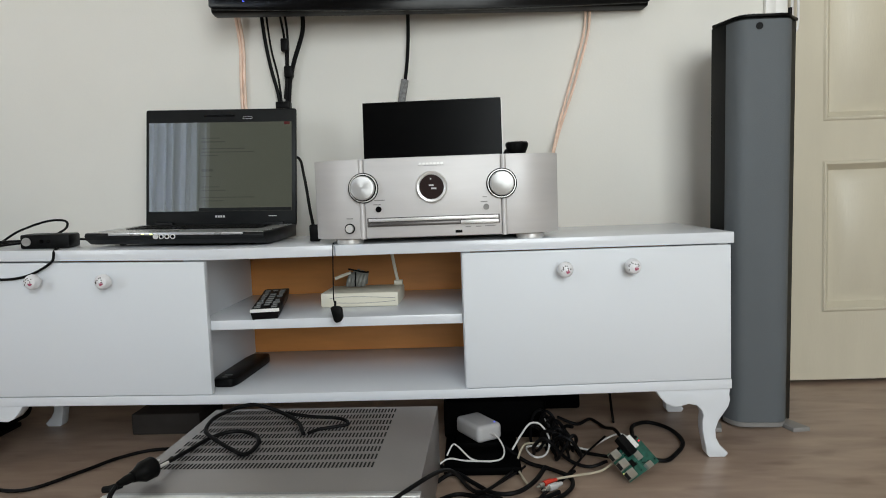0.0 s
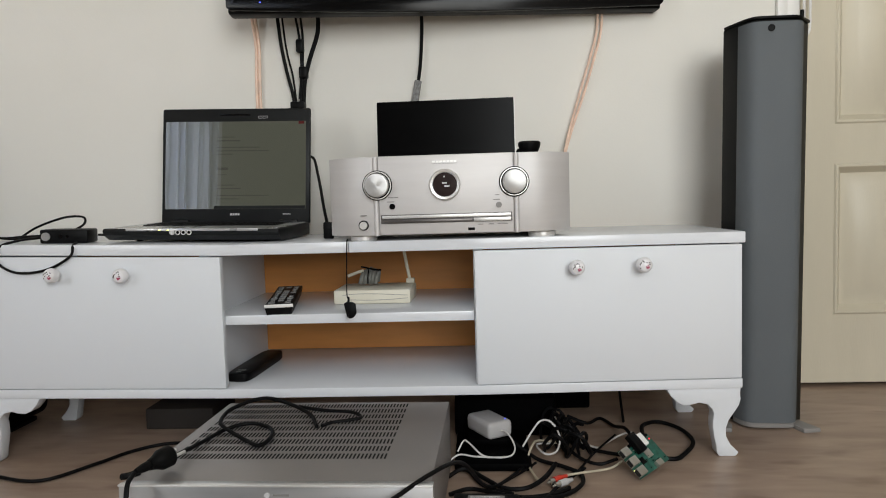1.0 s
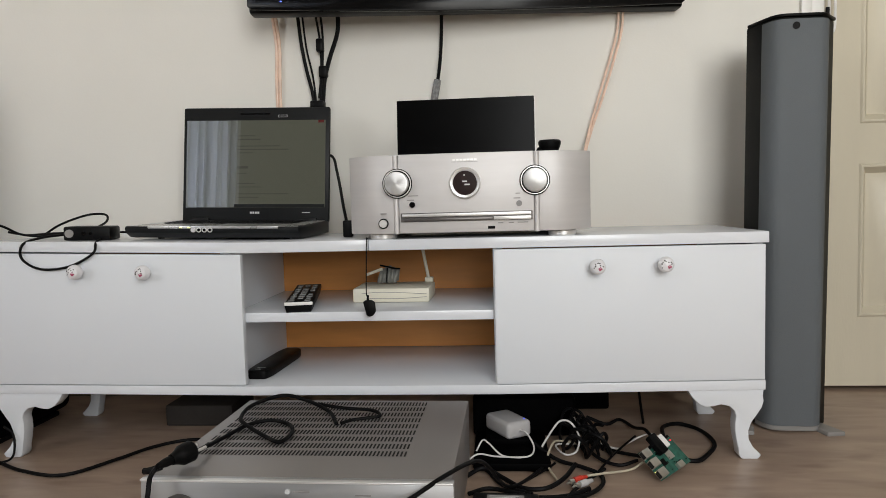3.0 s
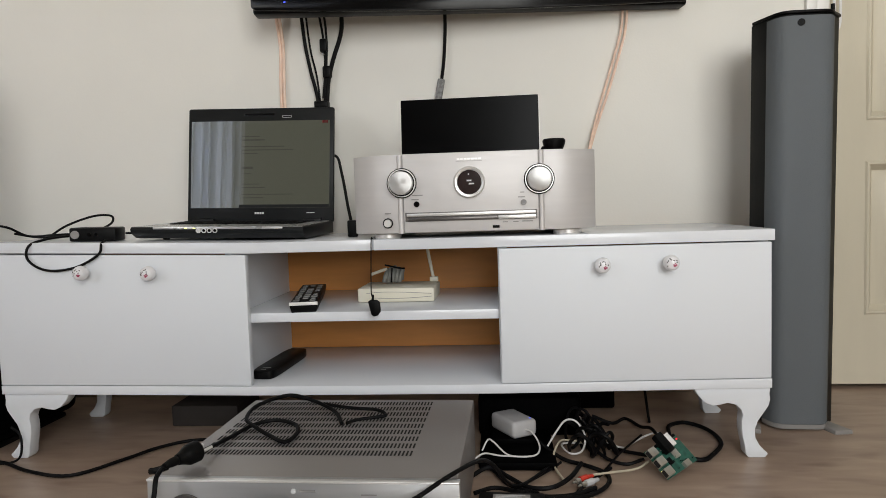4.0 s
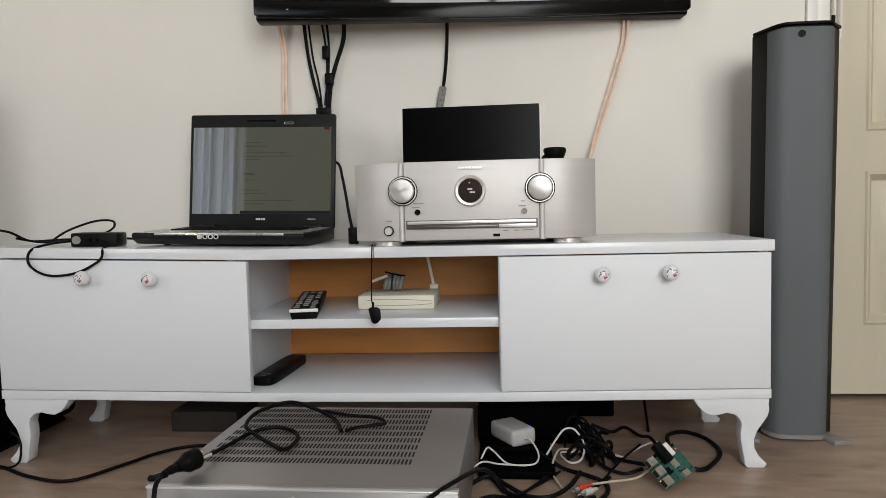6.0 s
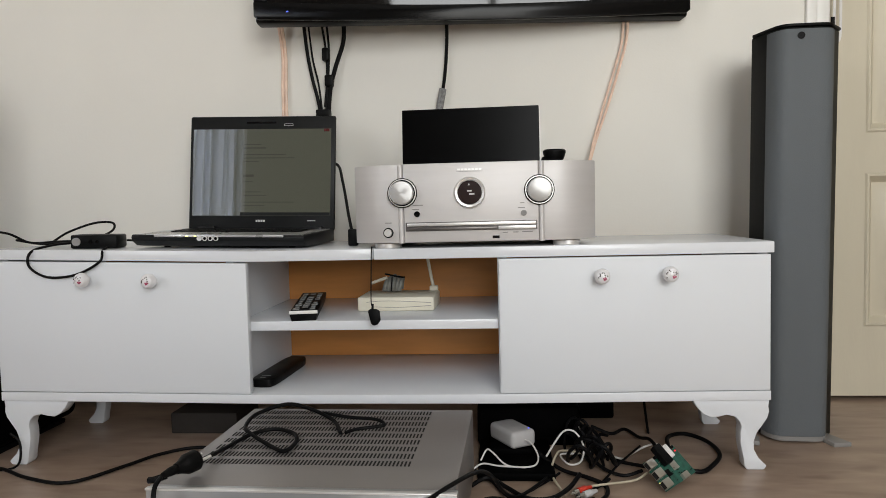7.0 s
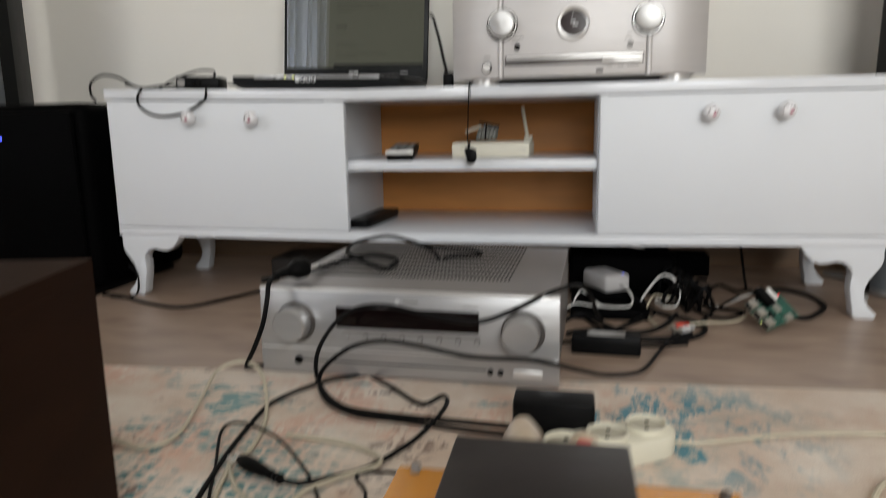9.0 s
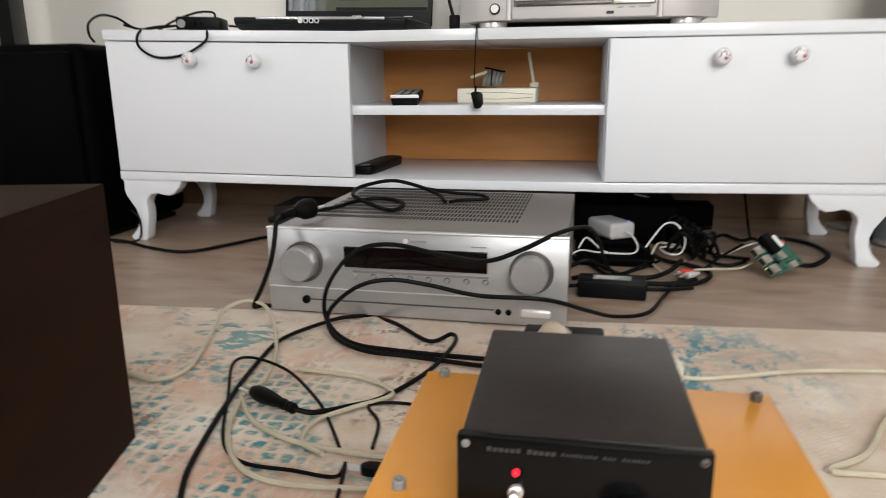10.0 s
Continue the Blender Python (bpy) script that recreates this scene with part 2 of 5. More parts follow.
def carpet_material():
    m = bpy.data.materials.new("faded_carpet")
    m.use_nodes = True
    nt = m.node_tree
    N, Lk = nt.nodes, nt.links
    b = N["Principled BSDF"]
    tc = N.new("ShaderNodeTexCoord")

    def noise_tex(scale, detail, offset, stretch=(1, 1, 1), rough=0.6):
        mp = N.new("ShaderNodeMapping")
        mp.inputs["Location"].default_value = offset
        mp.inputs["Scale"].default_value = stretch
        Lk.new(tc.outputs["Object"], mp.inputs["Vector"])
        n = N.new("ShaderNodeTexNoise")
        n.inputs["Scale"].default_value, n.inputs["Detail"].default_value, n.inputs["Roughness"].default_value = scale, detail, rough
        Lk.new(mp.outputs[0], n.inputs["Vector"])
        return n

    def cut(node, lo, hi, top=1.0):
        r = N.new("ShaderNodeMapRange")
        r.inputs["From Min"].default_value, r.inputs["From Max"].default_value = lo, hi
        r.inputs["To Max"].default_value = top
        Lk.new(node, r.inputs["Value"])
        return r.outputs[0]

    def mul(a, c):
        k = N.new("ShaderNodeMath")
        k.operation = "MULTIPLY"
        Lk.new(a, k.inputs[0])
        Lk.new(c, k.inputs[1])
        return k.outputs[0]

    def mix(f, a, colour):
        x = N.new("ShaderNodeMix")
        x.data_type = "RGBA"
        x.inputs["B"].default_value = (*colour, 1)
        Lk.new(f, x.inputs["Factor"])
        Lk.new(a, x.inputs["A"])
        return x.outputs["Result"]

    base = N.new("ShaderNodeValToRGB")
    base.color_ramp.elements[0].color = (0.66, 0.53, 0.43, 1)
    base.color_ramp.elements[1].color = (0.86, 0.795, 0.71, 1)
    base.color_ramp.elements[0].position, base.color_ramp.elements[1].position = 0.35, 0.65
    Lk.new(noise_tex(9, 6, (3, 1, 0)).outputs["Fac"], base.inputs["Fac"])
    col = base.outputs["Color"]
    # wide worn patches where the tan ground shows
    col = mix(cut(noise_tex(3.2, 5, (8, 6, 0), (1, 1, 1), 0.65).outputs["Fac"], 0.42, 0.62, 0.48), col, (0.58, 0.45, 0.35))
    # woven rows break the colour patches up
    fine = cut(noise_tex(44, 2, (0, 5, 0), (1.0, 1.5, 1), 0.6).outputs["Fac"], 0.46, 0.53)
    fine2 = cut(noise_tex(34, 3, (7, 2, 0), (3.0, 1.0, 1), 0.7).outputs["Fac"], 0.42, 0.52)
    xyz = N.new("ShaderNodeSeparateXYZ")
    Lk.new(tc.outputs["Object"], xyz.inputs[0])
    fade = cut(xyz.outputs[0], 1.25, 0.85)
    fl = N.new("ShaderNodeMath")
    fl.operation, fl.inputs[1].default_value = "MAXIMUM", 0.22
    Lk.new(fade, fl.inputs[0])
    salmon = mul(cut(noise_tex(5.5, 4, (2, 9, 0)).outputs["Fac"], 0.48, 0.58, 0.62), fine2)
    col = mix(mul(salmon, fl.outputs[0]), col, (0.68, 0.40, 0.30))
    teal = mul(cut(noise_tex(5.0, 4, (11, 4, 0)).outputs["Fac"], 0.545, 0.60, 0.75), fine)
    col = mix(mul(teal, fl.outputs[0]), col, (0.065, 0.27, 0.305))

    # a field of small woven squares
    def bands(direction, scale):
        w = N.new("ShaderNodeTexWave")
        w.wave_type, w.bands_direction = "BANDS", direction
        w.inputs["Scale"].default_value, w.inputs["Distortion"].default_value, w.inputs["Detail Scale"].default_value = scale, 3.4, 3.0
        Lk.new(tc.outputs["Object"], w.inputs["Vector"])
        return cut(w.outputs["Fac"], 0.06, 0.50)

    squares = mul(mul(bands("X", 19), bands("Y", 17)), cut(noise_tex(46, 6, (4, 1, 0), (1, 1, 1), 0.75).outputs["Fac"], 0.40, 0.54))
    d = N.new("ShaderNodeVectorMath")
    d.operation, d.inputs[1].default_value = "DISTANCE", (0.55, -0.83, 0.011)
    Lk.new(tc.outputs["Object"], d.inputs[0])
    field = cut(d.outputs["Value"], 0.25, 0.13)
    patch = cut(noise_tex(7.0, 4, (1, 3, 0)).outputs["Fac"], 0.44, 0.52, 0.95)
    col = mix(mul(mul(squares, field), patch), col, (0.055, 0.26, 0.29))
    dark = mul(cut(noise_tex(6.5, 3, (5, 14, 0)).outputs["Fac"], 0.57, 0.63, 0.7), mul(fine, fine2))
    col = mix(mul(dark, fl.outputs[0]), col, (0.16, 0.10, 0.085))
    d2 = N.new("ShaderNodeVectorMath")
    d2.operation, d2.inputs[1].default_value = "DISTANCE", (1.06, -0.56, 0.011)
    Lk.new(tc.outputs["Object"], d2.inputs[0])
    strokes = cut(noise_tex(16, 4, (6, 2, 0), (1.6, 1.0, 1)).outputs["Fac"], 0.48, 0.55, 0.85)
    col = mix(mul(mul(cut(d2.outputs["Value"], 0.20, 0.08), strokes), fine2), col, (0.05, 0.27, 0.36))
    Lk.new(col, b.inputs["Base Color"])
    b.inputs["Roughness"].default_value = 0.95
    b.inputs["Specular IOR Level"].default_value = 0.1
    w = noise_tex(420, 2, (0, 0, 0))
    bp = N.new("ShaderNodeBump")
    bp.inputs["Strength"].default_value, bp.inputs["Distance"].default_value = 0.5, 0.002
    Lk.new(w.outputs["Fac"], bp.inputs["Height"])
    Lk.new(bp.outputs[0], b.inputs["Normal"])
    return m


LAMIN = laminate()
CARPET = carpet_material()


# ---- mesh helpers ----
def add_box(bm, x0, x1, y0, y1, z0, z1, bevel=0.0, seg=2):
    g = bmesh.ops.create_cube(bm, size=1)
    vs = g["verts"]
    bmesh.ops.scale(bm, vec=(x1 - x0, y1 - y0, z1 - z0), verts=vs)
    bmesh.ops.translate(bm, vec=((x0 + x1) / 2, (y0 + y1) / 2, (z0 + z1) / 2), verts=vs)
    if bevel:
        es = list({e for v in vs for e in v.link_edges})
        bmesh.ops.bevel(bm, geom=es, offset=bevel, segments=seg, affect="EDGES", profile=0.5)


def box_bm(*a, **k):
    bm = bmesh.new()
    add_box(bm, *a, **k)
    return bm


def add_cyl(bm, c, axis, r0, r1, length, n=28, smooth=True):
    g = bmesh.ops.create_cone(bm, cap_ends=True, segments=n, radius1=r0, radius2=r1, depth=length)
    q = Vector((0, 0, 1)).rotation_difference(Vector(axis).normalized()).to_matrix().to_4x4()
    bmesh.ops.transform(bm, matrix=Matrix.Translation(c) @ q, verts=g["verts"])
    for f in {f for v in g["verts"] for f in v.link_faces}:
        f.smooth = smooth and len(f.verts) == 4


def cyl_bm(*a, **k):
    bm = bmesh.new()
    add_cyl(bm, *a, **k)
    return bm


def lathe_bm(profile, axis=(0, 0, 1), c=(0, 0, 0), n=32):
    """A turned shape: profile of (radius, height) along the axis."""
    bm = bmesh.new()
    q = Vector((0, 0, 1)).rotation_difference(Vector(axis).normalized()).to_matrix()
    rings = []
    for r, h in profile:
        rings.append([bm.verts.new(Vector(c) + q @ Vector((max(r, 1e-5) * math.cos(2 * math.pi * i / n), max(r, 1e-5) * math.sin(2 * math.pi * i / n), h))) for i in range(n)])
    for a, b in zip(rings, rings[1:]):
        for i in range(n):
            f = bm.faces.new((a[i], a[(i + 1) % n], b[(i + 1) % n], b[i]))
            f.smooth = True
    bm.faces.new(rings[0][::-1])
    bm.faces.new(rings[-1])
    return bm


def prism_bm(outline, z0, z1, plane="xy", bevel=0.0, smooth=False):
    """An outline pulled along the third axis. plane xz: outline in x, z, pulled along y."""
    bm = bmesh.new()

    def at(p, h):
        return (p[0], p[1], h) if plane == "xy" else ((p[0], h, p[1]) if plane == "xz" else (h, p[0], p[1]))

    a = [bm.verts.new(at(p, z0)) for p in outline]
    b = [bm.verts.new(at(p, z1)) for p in outline]
    n = len(outline)
    bm.faces.new(a[::-1])
    bm.faces.new(b)
    for i in range(n):
        f = bm.faces.new((a[i], a[(i + 1) % n], b[(i + 1) % n], b[i]))
        f.smooth = smooth
    bmesh.ops.recalc_face_normals(bm, faces=bm.faces)
    if bevel:
        es = [e for e in bm.edges if len(e.link_faces) == 2 and e.calc_face_angle() > 0.6]
        bmesh.ops.bevel(bm, geom=es, offset=bevel, segments=2, affect="EDGES", profile=0.5)
    return bm


def spline(points, step=6):
    ps = [Vector(p) for p in points]
    ps = [ps[0] * 2 - ps[1]] + ps + [ps[-1] * 2 - ps[-2]]
    out = []
    for i in range(1, len(ps) - 2):
        a, b, c, d = ps[i - 1:i + 3]
        for k in range(step):
            t = k / step
            out.append(0.5 * (2 * b + (c - a) * t + (2 * a - 5 * b + 4 * c - d) * t * t + (3 * b - a - 3 * c + d) * t ** 3))
    out.append(ps[-2])
    return out


def add_tube(bm, points, r, n=8, step=6, flat=1.0):
    pts = spline(points, step)
    rings, side = [], None
    for i, p in enumerate(pts):
        d = (pts[min(i + 1, len(pts) - 1)] - pts[max(i - 1, 0)]).normalized()
        if side is None:
            side = d.orthogonal().normalized()
        side = (side - d * side.dot(d)).normalized()
        up = d.cross(side)
        rings.append([bm.verts.new(p + side * (r * math.cos(2 * math.pi * k / n)) + up * (r * flat * math.sin(2 * math.pi * k / n))) for k in range(n)])
    for a, b in zip(rings, rings[1:]):
        for k in range(n):
            f = bm.faces.new((a[k], a[(k + 1) % n], b[(k + 1) % n], b[k]))
            f.smooth = True
    bm.faces.new(rings[0][::-1])
    bm.faces.new(rings[-1])


def tube_bm(points, r, **k):
    bm = bmesh.new()
    add_tube(bm, points, r, **k)
    return bm


def mesh_of(name, bm, material):
    me = bpy.data.meshes.new(name)
    bmesh.ops.recalc_face_normals(bm, faces=bm.faces)
    bm.to_mesh(me)
    bm.free()
    me.materials.append(material)
    me.set_sharp_from_angle(angle=radians(32))
    return me


def part(name, bm, material, parent, label=""):
    ob = new(name, mesh_of(name, bm, material))
    ob.parent = parent
    if label:
        ob["label"] = label
    return ob


def thing(name, label, category, loc=(0, 0, 0), rot=(0, 0, 0), group="", kind=""):
    ob = new(name)
    ob.empty_display_size = 0.05
    ob.matrix_basis = pose(*loc, *rot)
    return tagged(ob, label, category, group, kind)


def solid(name, bm, material, label, category, group="", kind=""):
    return tagged(new(name, mesh_of(name, bm, material)), label, category, group, kind)


def text_mesh(body, size, depth=0.0004):
    cu = bpy.data.curves.new("print", "FONT")
    cu.body, cu.size, cu.extrude, cu.align_x = body, size, depth, "CENTER"
    tmp = bpy.data.objects.new("print", cu)
    scene.collection.objects.link(tmp)
    dg = bpy.context.evaluated_depsgraph_get()
    me = bpy.data.meshes.new_from_object(tmp.evaluated_get(dg))
    bpy.data.objects.remove(tmp)
    return me


def lean(x):
    """The cabinet rises a little towards its far unit: height added over the plain level."""
    return max(0.0, 0.5 - x) * 0.026


# ---- setting ----
WALL = 0.46
XL, XR, TOP = -2.6, 2.75, 2.6


def wall(name, bm, material=WALLP):
    return solid(name, bm, material, "plain painted plaster wall, cream except where darkened out of view", "wall", kind="structure")


solid("floor", box_bm(XL - 0.1, XR + 0.1, BACK - 0.1, WALL + 0.12, -0.06, 0.0), LAMIN, "grey brown oak laminate floor with darker knots", "floor", kind="structure")
solid("ceiling", box_bm(XL - 0.1, XR + 0.1, BACK - 0.1, WALL + 0.12, TOP, TOP + 0.1), CEILP, "plain white painted ceiling", "ceiling", kind="structure")
DOOR_X0, DOOR_X1, DOOR_H = 1.825, 2.62, 2.03
bm = bmesh.new()
add_box(bm, XL - 0.1, DOOR_X0 - 0.035, WALL, WALL + 0.12, 0, TOP)
add_box(bm, DOOR_X1 + 0.035, XR + 0.1, WALL, WALL + 0.12, 0, TOP)
add_box(bm, DOOR_X0 - 0.035, DOOR_X1 + 0.035, WALL, WALL + 0.12, DOOR_H + 0.035, TOP)
wall("wall_north", bm)
# out of view, in the darkened colour that keeps the room's fill low
wall("wall_west", box_bm(XL - 0.1, XL, BACK, WALL, 0, TOP), FARDIM)
wall("wall_east", box_bm(XR, XR + 0.1, BACK, WALL, 0, TOP), FARDIM)
bm = bmesh.new()
add_box(bm, XL - 0.1, WIN_A[0], BACK - 0.12, BACK, 0, TOP)
add_box(bm, WIN_A[1], WIN_B[0], BACK - 0.12, BACK, 0, TOP)
add_box(bm, WIN_B[1], XR + 0.1, BACK - 0.12, BACK, 0, TOP)
for w in (WIN_A, WIN_B):
    add_box(bm, w[0], w[1], BACK - 0.12, BACK, 0, w[2])
    add_box(bm, w[0], w[1], BACK - 0.12, BACK, w[3], TOP)
wall("wall_south", bm, FARDIM)
bm = bmesh.new()
add_box(bm, DOOR_X0 - 0.6, DOOR_X1 + 0.3, WALL + 0.14, WALL + 0.16, 0, 2.4)
wall("wall_behind_door", bm)


def window(name, w):
    e = thing(name, "white framed window with daylight behind it", "window", kind="structure")
    bm = bmesh.new()
    for x0, x1, z0, z1 in ((w[0], w[0] + 0.05, w[2], w[3]), (w[1] - 0.05, w[1], w[2], w[3]), (w[0] + 0.05, w[1] - 0.05, w[2], w[2] + 0.05), (w[0] + 0.05, w[1] - 0.05, w[3] - 0.05, w[3])):
        add_box(bm, x0, x1, BACK - 0.08, BACK - 0.03, z0, z1)
    part("window_frame", bm, FRAMEP, e)
    xm = (w[0] + w[1]) / 2
    part("window_mullion", box_bm(xm - 0.025, xm + 0.025, BACK - 0.078, BACK - 0.032, w[2] + 0.05, w[3] - 0.05), FRAMEP, e)
    part("window_sill", box_bm(w[0] - 0.05, w[1] + 0.05, BACK + 0.002, BACK + 0.12, w[2] - 0.03, w[2], bevel=0.004), FRAMEP, e)


window("window_1", WIN_A)
window("window_2", WIN_B)


def curtain(x0, x1, y):
    bm = bmesh.new()
    n = 160
    rows = []
    for z in (0.12, 0.8, 1.6, 2.4):
        rows.append([bm.verts.new((x0 + (x1 - x0) * i / n, y + 0.030 * math.sin(i * 0.30 + 0.6 * math.sin(z * 1.1) + 0.9 * math.sin(i * 0.071)) + 0.022 * math.sin(i * 0.123 + z * 0.8) + 0.009 * math.sin(i * 0.71 + z), z)) for i in range(n + 1)])
    for a, b in zip(rows, rows[1:]):
        for i in range(n):
            f = bm.faces.new((a[i], a[i + 1], b[i + 1], b[i]))
            f.smooth = True
    ob = solid("curtain", bm, CURT, "pale translucent curtain hanging in folds beside the window", "curtain", group="curtains")
    s = ob.modifiers.new("thickness", "SOLIDIFY")
    s.thickness = 0.002


curtain(-1.42, -0.80, BACK + 0.17)
solid("curtain_rail", cyl_bm((0.2, BACK + 0.17, 2.41), (1, 0, 0), 0.012, 0.012, 4.4), FRAMEP, "white curtain rail above the windows", "curtain rail", kind="structure")


def panel_door():
    e = thing("door_1", "closed cream painted door with raised rectangular panels", "door", kind="structure")
    y0, y1 = WALL + 0.002, WALL + 0.042
    st, xm = 0.088, (DOOR_X0 + DOOR_X1) / 2
    zs = ((0.191, 0.58), (0.680, 1.33), (1.44, 1.92))
    cols = ((DOOR_X0 + st, xm - 0.045), (xm + 0.045, DOOR_X1 - st))
    bm = bmesh.new()
    add_box(bm, DOOR_X0, DOOR_X1, y0 + 0.019, y1, 0.012, DOOR_H)
    add_box(bm, DOOR_X0, DOOR_X0 + st, y0, y0 + 0.019, 0.012, DOOR_H)
    add_box(bm, DOOR_X1 - st, DOOR_X1, y0, y0 + 0.019, 0.012, DOOR_H)
    add_box(bm, xm - 0.045, xm + 0.045, y0, y0 + 0.019, 0.012, DOOR_H)
    lo = 0.012
    for z0, z1 in zs + ((DOOR_H, DOOR_H),):
        for a, b in cols:
            if z0 > lo:
                add_box(bm, a, b, y0, y0 + 0.019, lo, z0)
        lo = z1
    part("leaf", bm, DOORP, e)
    for a, b in cols:
        for z0, z1 in zs:
            bm = bmesh.new()
            # sloping moulding and a raised field
            rings = []
            for d, y in ((0.0, y0 - 0.0004), (0.004, y0 - 0.004), (0.009, y0 - 0.004), (0.024, y0 + 0.0185), (0.030, y0 + 0.0185), (0.062, y0 + 0.001)):
                rings.append([bm.verts.new(p) for p in ((a + d, y, z0 + d), (b - d, y, z0 + d), (b - d, y, z1 - d), (a + d, y, z1 - d))])
            for p, q in zip(rings, rings[1:]):
                for i in range(4):
                    bm.faces.new((p[i], p[(i + 1) % 4], q[(i + 1) % 4], q[i]))
            bm.faces.new(rings[-1])
            part("panel", bm, DOORP, e)
    part("door_handle", lathe_bm(((0.0, 0), (0.024, 0.0), (0.024, 0.006), (0.01, 0.01), (0.009, 0.04), (0.026, 0.05), (0.026, 0.065), (0.0, 0.07)), (0, -1, 0), (DOOR_X1 - 0.05, y0, 1.02)), SATIN, e)
    f = thing("door_frame", "white painted door frame", "door frame", kind="structure")
    part("architrave", box_bm(DOOR_X0 - 0.062, DOOR_X0 - 0.037, WALL - 0.014, WALL - 0.001, 0, DOOR_H + 0.05, bevel=0.003), FRAMEP, f)
    part("jamb", box_bm(DOOR_X0 - 0.035, DOOR_X0 - 0.003, WALL - 0.006, WALL + 0.06, 0, DOOR_H + 0.004, bevel=0.003), FRAMEP, f)
    part("jamb", box_bm(DOOR_X1 + 0.003, DOOR_X1 + 0.035, WALL - 0.006, WALL + 0.06, 0, DOOR_H + 0.004, bevel=0.003), FRAMEP, f)
    part("head", box_bm(DOOR_X0 - 0.035, DOOR_X1 + 0.035, WALL - 0.006, WALL + 0.06, DOOR_H + 0.006, DOOR_H + 0.04, bevel=0.003), FRAMEP, f)

    part("cord_loop", tube_bm([(1.840, 0.440, 1.05), (1.839, 0.438, 0.97), (1.837, 0.436, 0.915), (1.830, 0.435, 0.903), (1.824, 0.437, 0.925), (1.826, 0.440, 1.05)], 0.0034), WCABLE, f, "thin white cord")


panel_door()

solid("baseboard", box_bm(XL, DOOR_X0 - 0.07, WALL - 0.014, WALL - 0.001, 0.0005, 0.065, bevel=0.003), BASEB, "brown wooden skirting board along the wall", "baseboard", kind="structure")

# ---- carpet ----
bm = bmesh.new()
add_box(bm, -0.9, 2.1, -2.55, -0.432, 0.0005, 0.011, bevel=0.004)
bmesh.ops.rotate(bm, cent=(0.8, -0.445, 0), matrix=Matrix.Rotation(radians(3.2), 3, "Z"), verts=bm.verts)
solid("carpet", bm, CARPET, "faded cream carpet with teal and salmon pattern on the floor", "carpet")


# ---- television cabinet ----
CX0, CX1, CZ0, CZ1, CD = -0.046, 1.503, 0.131, 0.44, 0.36
DIV_L, DIV_R = 0.455, 0.994


def low(x):
    """The bottom sags between the end legs: height added over the plain level."""
    return 0.013 * max(0.0, 0.5 - x) + 0.0125 * max(0.0, x - 1.0)


def sagged(bm):
    """Bend a part of the cabinet along the sagging top and bottom lines."""
    for v in bm.verts:
        w = min(1.0, max(0.0, (v.co.z - 0.15) / 0.268))
        v.co.z += (1 - w) * low(v.co.x) + w * lean(v.co.x)
    return bm


def sliced_box(x0, x1, y0, y1, z0, z1, bevel=0.0):
    """A long board that may bend: cut across at the places where the bends begin."""
    bm = box_bm(x0, x1, y0, y1, z0, z1, bevel=bevel)
    for x in (0.5, 1.0):
        bmesh.ops.bisect_plane(bm, geom=bm.verts[:] + bm.edges[:] + bm.faces[:], plane_co=(x, 0, 0), plane_no=(1, 0, 0))
    return bm


def cabriole_leg(parent, x_out, x_dir, y0, y1):
    """A scroll-shaped leg; x_out: the outer edge, x_dir: the way towards the cabinet's middle."""
    prof = ((0.0, 0.0), (0.0015, -0.012), (0.0, -0.022), (0.0035, -0.034), (0.013, -0.048), (0.023, -0.062), (0.0285, -0.078), (0.0275, -0.094), (0.020, -0.108), (0.010, -0.118), (0.004, -0.1235), (0.010, -0.131),
            (0.041, -0.131), (0.046, -0.124), (0.0475, -0.110), (0.051, -0.094), (0.0535, -0.078), (0.0535, -0.062), (0.0515, -0.050), (0.055, -0.040), (0.064, -0.0315), (0.079, -0.028), (0.093, -0.0315), (0.108, -0.033), (0.122, -0.027), (0.134, -0.015), (0.143, 0.0))
    tall = CZ0 + low(x_out) - 0.0008
    pts = [(x_out + x_dir * a, tall * (1 + b / 0.131)) for a, b in prof]
    return part("leg", prism_bm(pts, y0, y1, "xz", bevel=0.0022), WHITE, parent)


